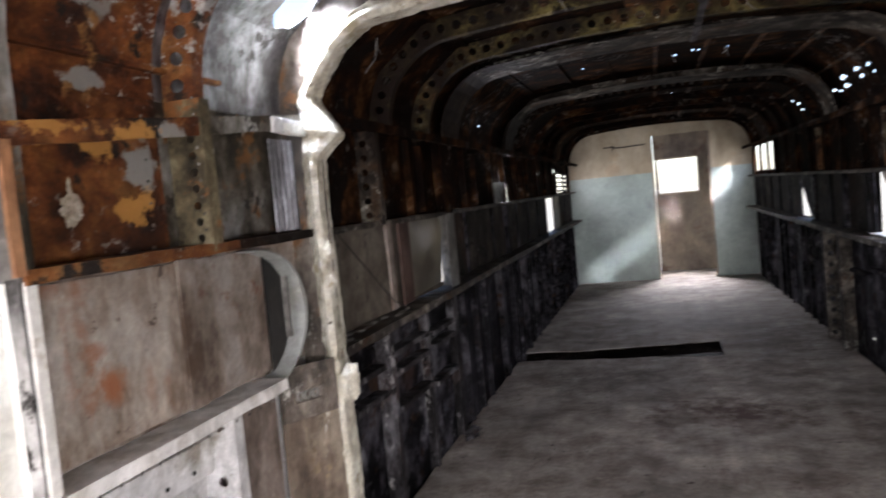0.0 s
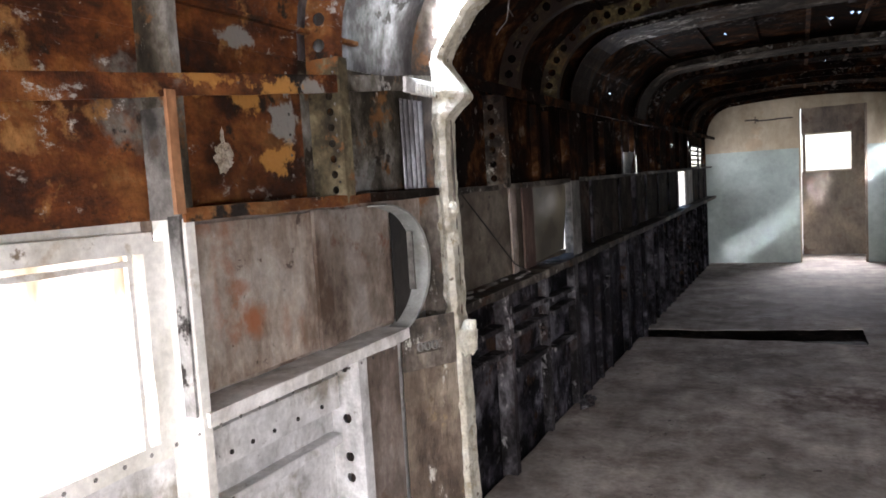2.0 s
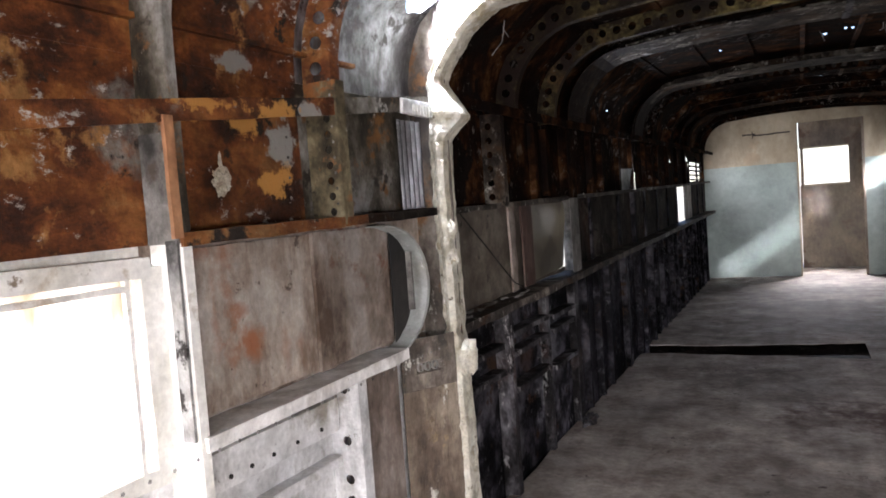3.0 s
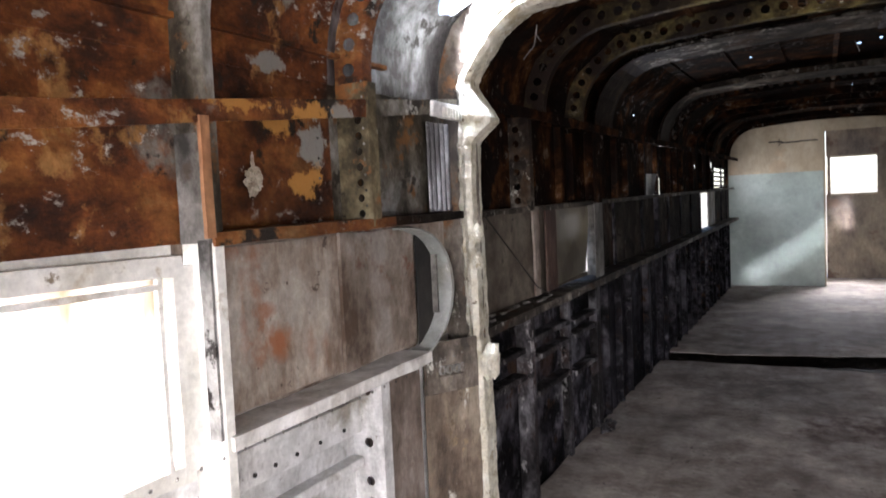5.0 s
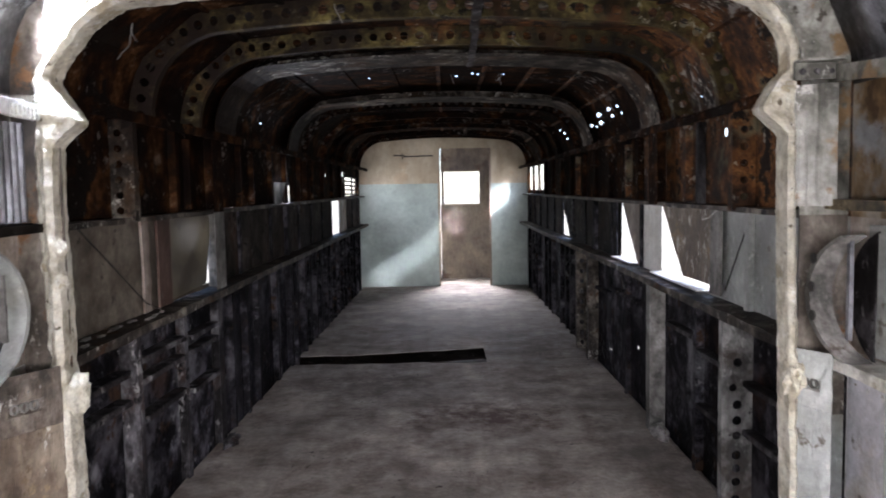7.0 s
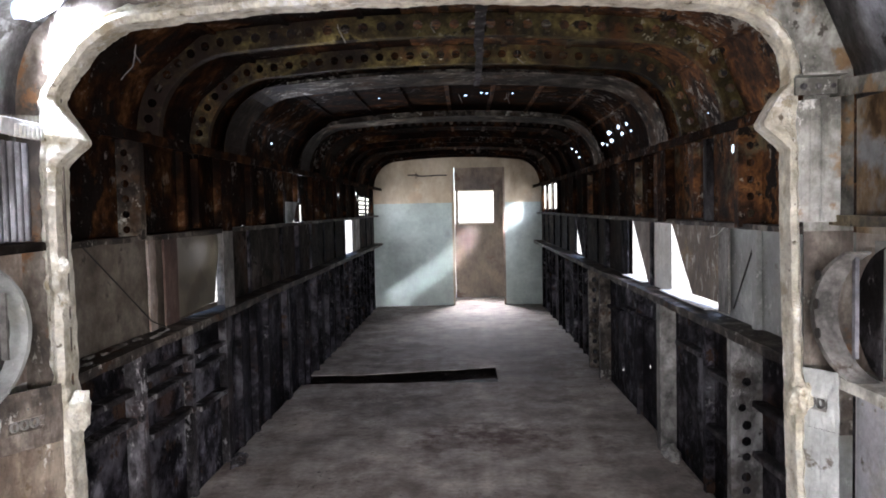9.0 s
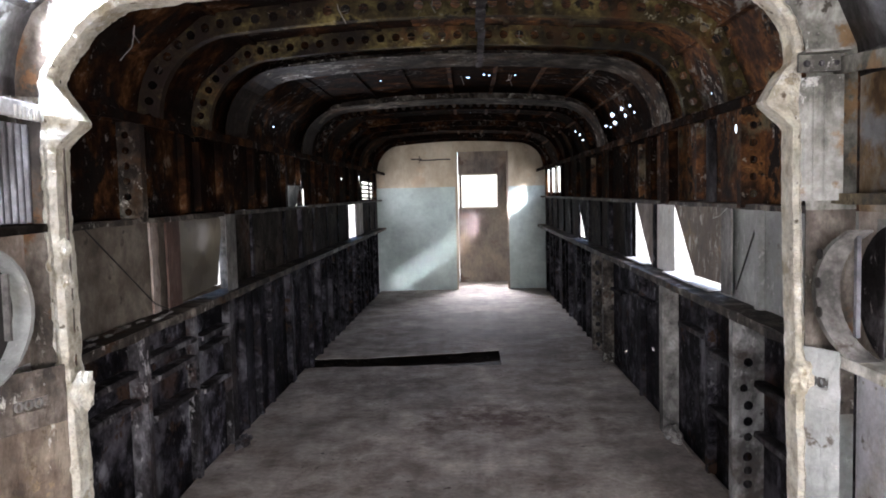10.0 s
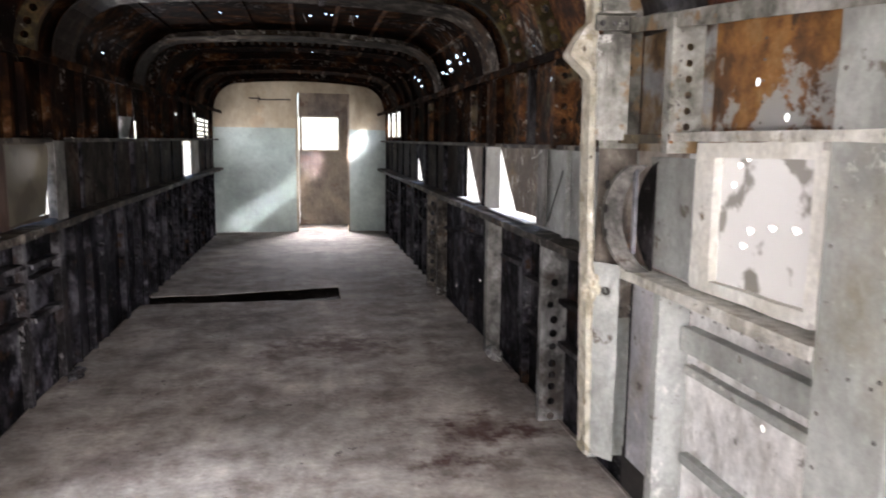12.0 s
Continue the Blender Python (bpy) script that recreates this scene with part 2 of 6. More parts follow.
M_ALU_PALE = surf("pale_painted_metal", [(0.3, (0.40, 0.39, 0.37)), (0.52, (0.68, 0.675, 0.66)), (0.75, (0.79, 0.785, 0.78))],
                  7, 0.5, 0.1, 0.25, 60, 0.5, (0.30, 0.27, 0.22), 5, 0.57, (0.12, 0.10, 0.085), 14, 0.63, 0.08, patch_soft=0.1, scuff=(0.2, 0.18, 0.16), scuff_cut=0.66)
M_DUSTY = surf("dusty_pale_metal", [(0.3, (0.52, 0.50, 0.46)), (0.52, (0.74, 0.725, 0.69)), (0.75, (0.82, 0.81, 0.785))],
               8, 0.7, 0.0, 0.4, 60, 0.6, (0.42, 0.39, 0.34), 6, 0.60, (0.22, 0.19, 0.16), 16, 0.64, 0.05, broad=0.25, patch_soft=0.12, mottle=0.2)
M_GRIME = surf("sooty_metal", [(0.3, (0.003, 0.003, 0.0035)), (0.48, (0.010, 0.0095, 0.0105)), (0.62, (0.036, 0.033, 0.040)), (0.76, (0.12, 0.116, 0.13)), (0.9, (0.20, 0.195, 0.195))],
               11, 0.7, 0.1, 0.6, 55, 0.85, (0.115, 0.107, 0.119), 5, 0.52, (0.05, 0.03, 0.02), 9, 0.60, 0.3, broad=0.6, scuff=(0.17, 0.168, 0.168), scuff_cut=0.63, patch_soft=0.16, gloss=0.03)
M_OLIVE = surf("olive_primer", [(0.3, (0.010, 0.007, 0.004)), (0.46, (0.055, 0.040, 0.015)), (0.60, (0.16, 0.13, 0.045)), (0.8, (0.32, 0.28, 0.14))],
               5, 0.7, 0.0, 0.4, 60, 1, (0.11, 0.040, 0.014), 4, 0.54, (0.010, 0.007, 0.005), 5, 0.555, 0.2, broad=0.75, scuff=(0.32, 0.30, 0.23), scuff_cut=0.63, gloss=0.15, patch_soft=0.14)
# near-black spots put the shade of the hoops' dim left side into the colour
blotches(M_OLIVE, [((-1.0, 3.4, 1.60), (0.70, None, 0.6), 1.0), ((-0.55, 3.4, 1.80), (0.26, None, 0.2), 0.9), ((0.95, 3.4, 1.42), (0.16, None, 0.16), 0.6)], (0.012, 0.007, 0.005), True)
M_GREYPOST = surf("grey_dirty_metal", [(0.3, (0.06, 0.057, 0.052)), (0.55, (0.20, 0.19, 0.175)), (0.75, (0.34, 0.33, 0.31))],
                  8, 0.6, 0.1, 0.3, 60, 0.75, (0.10, 0.08, 0.065), 6, 0.60, None, 9, 0.6, 0.15, gloss=0.2)
M_MOTTLE = surf("grey_olive_metal_with_rust", [(0.26, (0.016, 0.013, 0.009)), (0.42, (0.055, 0.046, 0.032)), (0.56, (0.14, 0.125, 0.10)), (0.78, (0.34, 0.33, 0.31))],
                7, 0.6, 0.1, 0.4, 50, 0.7, (0.20, 0.095, 0.032), 6, 0.56, (0.028, 0.022, 0.016), 9, 0.57, broad=0.5, scuff=(0.45, 0.44, 0.41), scuff_cut=0.62, gloss=0.3, patch3=((0.30, 0.30, 0.29), 5, 0.60))
M_OLIVE_RUST = surf("olive_and_rust_flaking_primer", [(0.26, (0.018, 0.014, 0.009)), (0.42, (0.060, 0.047, 0.026)), (0.56, (0.135, 0.108, 0.060)), (0.78, (0.29, 0.245, 0.15))],
                    9, 0.65, 0.0, 0.4, 50, 0.8, (0.27, 0.105, 0.028), 7, 0.55, (0.025, 0.018, 0.012), 10, 0.56, broad=0.5, scuff=(0.45, 0.43, 0.38), scuff_cut=0.63, gloss=0.3)
M_OCHRE = surf("ochre_primer", [(0.26, (0.05, 0.026, 0.013)), (0.43, (0.15, 0.068, 0.023)), (0.57, (0.30, 0.140, 0.040)), (0.78, (0.42, 0.27, 0.12))],
               4, 0.65, 0.0, 0.4, 50, 0.9, (0.36, 0.36, 0.34), 3.4, 0.62, (0.06, 0.035, 0.02), 6, 0.60, 0.1, broad=0.5, scuff=(0.5, 0.48, 0.44), scuff_cut=0.65, gloss=0.3)
M_BARE = surf("bare_aluminium", [(0.3, (0.05, 0.048, 0.05)), (0.5, (0.20, 0.20, 0.215)), (0.7, (0.42, 0.42, 0.45))],
              5, 0.40, 0.65, 0.2, 60, 0.6, (0.20, 0.12, 0.07), 4, 0.6, None, 9, 0.6)
M_CORNER = surf("stained_dull_aluminium", [(0.3, (0.022, 0.020, 0.020)), (0.46, (0.085, 0.083, 0.087)), (0.60, (0.24, 0.245, 0.265)), (0.80, (0.48, 0.50, 0.55))],
                4, 0.38, 0.6, 0.3, 60, 0.5, (0.10, 0.060, 0.035), 4.5, 0.62, (0.03, 0.027, 0.026), 7, 0.57, gloss=0.4, broad=0.45, patch_soft=0.12)
blotches(M_CORNER, [((-1.03, 2.12, 1.62), (None, 0.05, 0.25), 0.9), ((-1.03, 2.16, 1.48), (None, 0.06, 0.06), 0.7)], (0.07, 0.030, 0.014), True)
blotches(M_GRIME, [((-1.13, 2.93, 0.31), (None, 0.035, 0.10), 0.9), ((-1.13, 3.30, 0.12), (None, 0.05, 0.10), 0.35), ((-1.13, 3.76, 0.42), (None, 0.10, 0.22), 0.4), ((-1.13, 4.40, 0.35), (None, 0.12, 0.25), 0.25),
                 ((-1.13, 5.3, 0.4), (None, 0.15, 0.25), 0.2), ((-1.13, 6.4, 0.4), (None, 0.2, 0.2), 0.2), ((0.99, 3.70, 0.40), (None, 0.16, 0.22), 0.45), ((0.99, 2.84, 0.10), (None, 0.10, 0.08), 0.6)], (0.22, 0.215, 0.23), True)
blotches(M_GRIME, [((0.99, 3.45, 0.50), (None, 0.10, 0.15), 0.5), ((-1.13, 3.1, 0.5), (None, 0.08, 0.12), 0.4)], (0.085, 0.048, 0.034), True)
# broad near-black spots: shade painted over three stretches of the sooty walls
blotches(M_GRIME, [((0.99, 4.6, 0.3), (None, 0.45, 0.5), 0.75), ((0.99, 5.7, 0.3), (None, 0.4, 0.5), 0.6), ((-1.13, 5.4, 0.9), (None, 0.9, 0.2), 0.6)], (0.012, 0.011, 0.013), True)
M_CHANNEL = surf("pale_dirty_channel", [(0.3, (0.016, 0.013, 0.010)), (0.46, (0.052, 0.045, 0.036)), (0.60, (0.135, 0.122, 0.10)), (0.8, (0.28, 0.26, 0.22))],
                 8, 0.65, 0.0, 0.4, 60, 0.8, (0.05, 0.028, 0.015), 4, 0.50, (0.014, 0.011, 0.009), 7, 0.53, broad=0.75, patch_soft=0.12, scuff=(0.42, 0.40, 0.35), scuff_cut=0.615, gloss=0.08, mottle=0.5)
# the channels' weakly lit left ends are painted darker the same way
blotches(M_CHANNEL, [((-0.98, 4.3, 1.5), (0.55, None, 0.5), 1.0), ((-0.98, 5.7, 1.5), (0.60, None, 0.5), 1.0), ((-0.2, 5.7, 1.85), (0.25, None, 0.2), 0.6), ((0.1, 4.3, 1.85), (0.15, None, 0.2), 0.5)], (0.010, 0.007, 0.006), True)
M_SOOTPOST = surf("soot_stained_grey_metal", [(0.3, (0.008, 0.007, 0.007)), (0.46, (0.032, 0.029, 0.030)), (0.60, (0.085, 0.080, 0.084)), (0.8, (0.20, 0.195, 0.20))],
                  9, 0.65, 0.05, 0.4, 60, 0.5, (0.05, 0.030, 0.024), 6, 0.55, (0.010, 0.009, 0.009), 10, 0.56, 0.2, broad=0.6, scuff=(0.24, 0.23, 0.225), scuff_cut=0.62, patch_soft=0.12, gloss=0.08)
M_HAZE_GREY = surf("pale_grey_worn_metal", [(0.3, (0.22, 0.225, 0.21)), (0.48, (0.31, 0.32, 0.30)), (0.72, (0.41, 0.425, 0.405))],
                   5, 0.55, 0.0, 0.25, 60, 0.7, (0.24, 0.225, 0.18), 4, 0.55, (0.13, 0.115, 0.09), 13, 0.63, 0.08, broad=0.35, scuff=(0.55, 0.54, 0.51), scuff_cut=0.64, patch_soft=0.18, mottle=0.14)
M_POST = surf("dirty_pale_post", [(0.3, (0.06, 0.057, 0.053)), (0.48, (0.23, 0.225, 0.215)), (0.72, (0.46, 0.455, 0.44))],
              8, 0.6, 0.05, 0.3, 60, 0.6, (0.07, 0.055, 0.045), 5, 0.55, (0.025, 0.02, 0.018), 9, 0.58, 0.1, broad=0.5, scuff=(0.45, 0.44, 0.42), scuff_cut=0.63, patch_soft=0.12, gloss=0.25)
M_WEB = surf("brown_stained_web", [(0.28, (0.035, 0.027, 0.021)), (0.46, (0.10, 0.080, 0.062)), (0.60, (0.19, 0.16, 0.13)), (0.8, (0.34, 0.31, 0.27))],
             8, 0.6, 0.0, 0.4, 60, 0.6, (0.17, 0.085, 0.035), 6, 0.57, (0.03, 0.024, 0.018), 12, 0.60, scuff=(0.5, 0.48, 0.43), scuff_cut=0.63)
M_LAVENDER = surf("pale_lavender_paint", [(0.3, (0.34, 0.34, 0.35)), (0.55, (0.49, 0.487, 0.515)), (0.75, (0.57, 0.567, 0.60))],
                  5, 0.5, 0.0, 0.2, 60, 0.75, (0.36, 0.33, 0.29), 5, 0.53, (0.14, 0.12, 0.10), 10, 0.61, broad=0.4, scuff=(0.62, 0.60, 0.57), scuff_cut=0.63, patch_soft=0.12)
M_PATCHY = surf("ochre_and_grey_flaking_paint", [(0.3, (0.10, 0.06, 0.03)), (0.46, (0.30, 0.20, 0.10)), (0.58, (0.42, 0.36, 0.27)), (0.78, (0.52, 0.50, 0.47))],
                5, 0.6, 0.0, 0.4, 50, 0.7, (0.36, 0.37, 0.38), 5, 0.52, (0.08, 0.05, 0.03), 11, 0.62, broad=0.4, patch_soft=0.08)
M_ARCH = surf("flaking_cream_paint", [(0.28, (0.40, 0.36, 0.26)), (0.5, (0.65, 0.61, 0.49)), (0.75, (0.76, 0.74, 0.64))],
              16, 0.65, 0.0, 1.0, 70, 0.8, (0.42, 0.36, 0.24), 9, 0.58, (0.13, 0.10, 0.06), 22, 0.63, 0, 0.012, scuff=(0.80, 0.79, 0.74), scuff_cut=0.62)
M_SCUFFED = surf("scuffed_pale_channel", [(0.3, (0.013, 0.010, 0.008)), (0.48, (0.048, 0.040, 0.033)), (0.62, (0.125, 0.108, 0.090)), (0.8, (0.26, 0.235, 0.20))],
                 9, 0.6, 0.1, 0.4, 60, 0.8, (0.06, 0.03, 0.015), 6, 0.58, (0.012, 0.01, 0.009), 10, 0.60, 0.1, broad=0.5, scuff=(0.36, 0.35, 0.32), scuff_cut=0.62, gloss=0.15)
M_WORN = surf("worn_grey_green_paint", [(0.28, (0.06, 0.057, 0.045)), (0.45, (0.20, 0.195, 0.165)), (0.6, (0.34, 0.335, 0.30)), (0.8, (0.48, 0.475, 0.44))],
              8, 0.6, 0.0, 0.4, 60, 0.7, (0.24, 0.15, 0.07), 6, 0.58, (0.05, 0.042, 0.03), 14, 0.62, scuff=(0.55, 0.54, 0.50), scuff_cut=0.63)
M_CREAM = surf("chipped_cream_paint", [(0.3, (0.42, 0.40, 0.34)), (0.5, (0.66, 0.645, 0.58)), (0.75, (0.78, 0.77, 0.72))],
               14, 0.65, 0.0, 1.0, 60, 0.6, (0.40, 0.36, 0.28), 10, 0.60, (0.16, 0.13, 0.09), 26, 0.63, 0, 0.012)
M_FRAME = surf("cream_window_paint", [(0.3, (0.66, 0.64, 0.57)), (0.55, (0.80, 0.79, 0.735)), (0.8, (0.85, 0.84, 0.80))],
               8, 0.6, 0.0, 0.2, 60, 0.5, (0.52, 0.46, 0.36), 6, 0.62, (0.24, 0.19, 0.13), 18, 0.66, 0, 0.003, broad=0.15, mottle=0.12)
M_FLOOR = surf("dusty_floor", [(0.22, (0.17, 0.132, 0.110)), (0.42, (0.30, 0.258, 0.222)), (0.58, (0.41, 0.36, 0.313)), (0.80, (0.55, 0.495, 0.435))],
               4.2, 0.85, 0.0, 0.6, 45, 1, (0.13, 0.10, 0.088), 3.4, 0.585, (0.10, 0.072, 0.062), 9, 0.66, 0, broad=0.35, patch_soft=0.14, scuff=(0.07, 0.055, 0.05), scuff_cut=0.66, mottle=0.2)
M_FOAM = surf("dried_foam", [(0.3, (0.38, 0.31, 0.22)), (0.6, (0.62, 0.55, 0.44)), (0.8, (0.72, 0.66, 0.56))], 30, 0.8, 0, 0.8, 120)


blotches(M_FLOOR, [((x, y, 0), (rx, ry, None), a) for x, y, rx, ry, a in
                 ((0.66, 3.10, 0.32, 0.20, 1.0), (0.50, 2.84, 0.22, 0.13, 1.0), (0.15, 4.36, 0.55, 0.26, 0.9), (-0.3, 5.1, 0.4, 0.2, 0.4), (-0.35, 3.7, 0.4, 0.22, 0.35), (0.25, 3.55, 0.35, 0.15, 0.4), (-0.6, 3.0, 0.3, 0.2, 0.3), (-0.5, 6.9, 0.5, 0.3, 0.5), (0.5, 5.2, 0.3, 0.25, 0.4), (0.62, 6.0, 0.35, 0.5, 0.55), (-0.3, 6.2, 0.6, 0.22, 0.4), (-0.2, 5.42, 0.5, 0.14, 0.35))],
       (0.07, 0.030, 0.022), True)
# large dull spots, mostly past y 4.5, paint the floor's dimmer far half
blotches(M_FLOOR, [((x, y, 0), (rx, ry, None), a) for x, y, rx, ry, a in ((0.35, 6.6, 0.7, 0.5, 0.6), (-0.55, 5.0, 0.45, 0.35, 0.5), (0.45, 4.8, 0.5, 0.4, 0.5), (-0.1, 7.6, 0.8, 0.4, 0.5), (-0.7, 6.4, 0.4, 0.5, 0.5), (0.8, 3.9, 0.25, 0.5, 0.4))],
       (0.085, 0.068, 0.063), True)
# bare metal showing where the primer has peeled off
GREY_PEEL = (0.40, 0.405, 0.39)
blotches(M_RUST, [((-1.12, 1.30 + 0.09 * k, 1.62 - 0.012 * k), (None, 0.055, 0.016 + 0.012 * (k % 3)), 0.8) for k in range(8)] + [((-1.12, 1.45, 1.60), (None, 0.07, 0.05), 0.8), ((-1.13, 2.0, 1.26), (None, 0.05, 0.07), 0.9),
                ((-1.13, 1.86, 1.40), (None, 0.06, 0.02), 0.9)], (0.27, 0.265, 0.245))
blotches(M_RUST, [((-1.13, 1.90, 1.29), (None, 0.06, 0.035), 0.9), ((-1.13, 1.98, 1.15), (None, 0.06, 0.045), 0.9), ((-1.13, 1.72, 1.29), (None, 0.10, 0.02), 0.8)], (0.46, 0.225, 0.055))
STAIN_RUST = (0.30, 0.105, 0.040)
blotches(M_OCHRE, [((1.0, 1.97, 1.13), (None, 0.11, 0.055), 0.95), ((1.0, 1.93, 1.20), (None, 0.045, 0.06), 0.9), ((1.0, 2.14, 1.13), (None, 0.05, 0.075), 0.9),
                 ((1.0, 1.80, 1.16), (None, 0.05, 0.07), 0.8)], GREY_PEEL)
M_GREEN = surf("pale_green_paint", [(0.3, (0.285, 0.35, 0.315)), (0.6, (0.37, 0.44, 0.40)), (0.8, (0.43, 0.50, 0.46))],
               1.4, 0.42, 0.0, 0.05, 6, 0.6, (0.46, 0.52, 0.485), 2.2, 0.56, mottle=0.07, broad=0.28, patch_soft=0.2)
M_BEIGE = surf("stained_beige_paint", [(0.3, (0.30, 0.235, 0.145)), (0.6, (0.44, 0.37, 0.255)), (0.8, (0.50, 0.435, 0.32))],
               2.5, 0.5, 0.0, 0.05, 8, 0.4, (0.40, 0.31, 0.20), 3, 0.60, mottle=0.05, broad=0.2)
M_DOOR = surf("brown_stained_door_paint", [(0.3, (0.10, 0.07, 0.05)), (0.6, (0.24, 0.18, 0.13)), (0.8, (0.30, 0.25, 0.19))],
              4, 0.45, 0.0, 0.15, 40, 0.5, (0.14, 0.08, 0.05), 4, 0.58, mottle=0.12)
M_ALU_BROWN = surf("brown_streaked_metal", [(0.28, (0.10, 0.070, 0.052)), (0.5, (0.23, 0.182, 0.152)), (0.72, (0.37, 0.318, 0.28))],
                   7, 0.55, 0.1, 0.25, 70, 0.4, (0.17, 0.115, 0.085), 6, 0.58, None, 16, 0.66)
M_BROWN_DIM = surf("dull_brown_grey_sheet", [(0.28, (0.040, 0.030, 0.022)), (0.5, (0.100, 0.082, 0.062)), (0.72, (0.17, 0.147, 0.12))],
                   5, 0.6, 0.0, 0.25, 70, 0.9, (0.085, 0.058, 0.04), 4, 0.56, (0.04, 0.032, 0.025), 12, 0.64, broad=0.4, patch_soft=0.12, gloss=0.25)
M_BROWNRED = surf("brown_red_stained_strip", [(0.3, (0.030, 0.016, 0.013)), (0.52, (0.075, 0.042, 0.033)), (0.75, (0.14, 0.095, 0.075))],
                  9, 0.6, 0.0, 0.3, 60, 0.3, (0.10, 0.085, 0.07), 7, 0.60, None, 9, 0.6, gloss=0.25)
M_SOOTBROWN = surf("brown_sooty_sheet", [(0.28, (0.008, 0.006, 0.005)), (0.5, (0.030, 0.024, 0.020)), (0.72, (0.075, 0.062, 0.055))],
                   7, 0.65, 0.0, 0.4, 60, 0.8, (0.05, 0.026, 0.016), 5, 0.55, (0.008, 0.006, 0.005), 9, 0.57, 0.3, broad=0.6, patch_soft=0.12, gloss=0.03, scuff=(0.14, 0.13, 0.12), scuff_cut=0.64)
M_ALU_RUSTY = surf("rust_stained_pale_metal", [(0.28, (0.25, 0.175, 0.125)), (0.5, (0.49, 0.415, 0.345)), (0.7, (0.63, 0.575, 0.515))],
                   9, 0.55, 0.1, 0.25, 70, 0.4, (0.33, 0.24, 0.18), 5.5, 0.54, (0.12, 0.08, 0.06), 22, 0.64, patch_soft=0.16)
blotches(M_ALU_RUSTY, [((-1.13, 1.785, 0.955), (None, 0.04, 0.10), 0.75), ((-1.13, 1.845, 0.835), (None, 0.05, 0.055), 0.9), ((-1.13, 1.79, 0.80), (None, 0.025, 0.07), 0.7), ((-1.13, 1.75, 0.92), (None, 0.015, 0.13), 0.6), ((-1.13, 1.82, 0.90), (None, 0.04, 0.03), 0.6), ((-1.13, 1.72, 1.03), (None, 0.05, 0.03), 0.6), ((-1.13, 1.95, 0.82), (None, 0.02, 0.07), 0.4), ((-1.13, 2.0, 0.80), (None, 0.02, 0.06), 0.4)], STAIN_RUST, True)
M_YELLOWED = surf("yellowed_pale_metal", [(0.28, (0.055, 0.036, 0.024)), (0.5, (0.135, 0.100, 0.070)), (0.72, (0.225, 0.183, 0.135))],
                  8, 0.6, 0.0, 0.5, 50, 0.4, (0.27, 0.19, 0.10), 7, 0.58, (0.10, 0.07, 0.04), 14, 0.60, scuff=(0.55, 0.52, 0.45), scuff_cut=0.63)
# black of the cords; elsewhere stands in for shade in gaps, hollows and holes
M_DARK = surf("black_shade_and_cord", [(0.3, (0.008, 0.007, 0.006)), (0.7, (0.03, 0.026, 0.022))], 8, 0.9)
M_WOOD = surf("orange_stained_strip", [(0.3, (0.22, 0.09, 0.04)), (0.6, (0.42, 0.21, 0.10)), (0.8, (0.50, 0.30, 0.18))], 12, 0.7, 0, 0.4, 60, 0.2)
M_GROUND = surf("dry_grass_ground", [(0.3, (0.30, 0.28, 0.20)), (0.6, (0.42, 0.39, 0.31)), (0.8, (0.5, 0.46, 0.38))], 0.8, 0.95, 0, 0.6, 20)
M_INK = surf("dark_scrawl", [(0.3, (0.02, 0.018, 0.016)), (0.7, (0.05, 0.04, 0.035))], 20, 0.8)


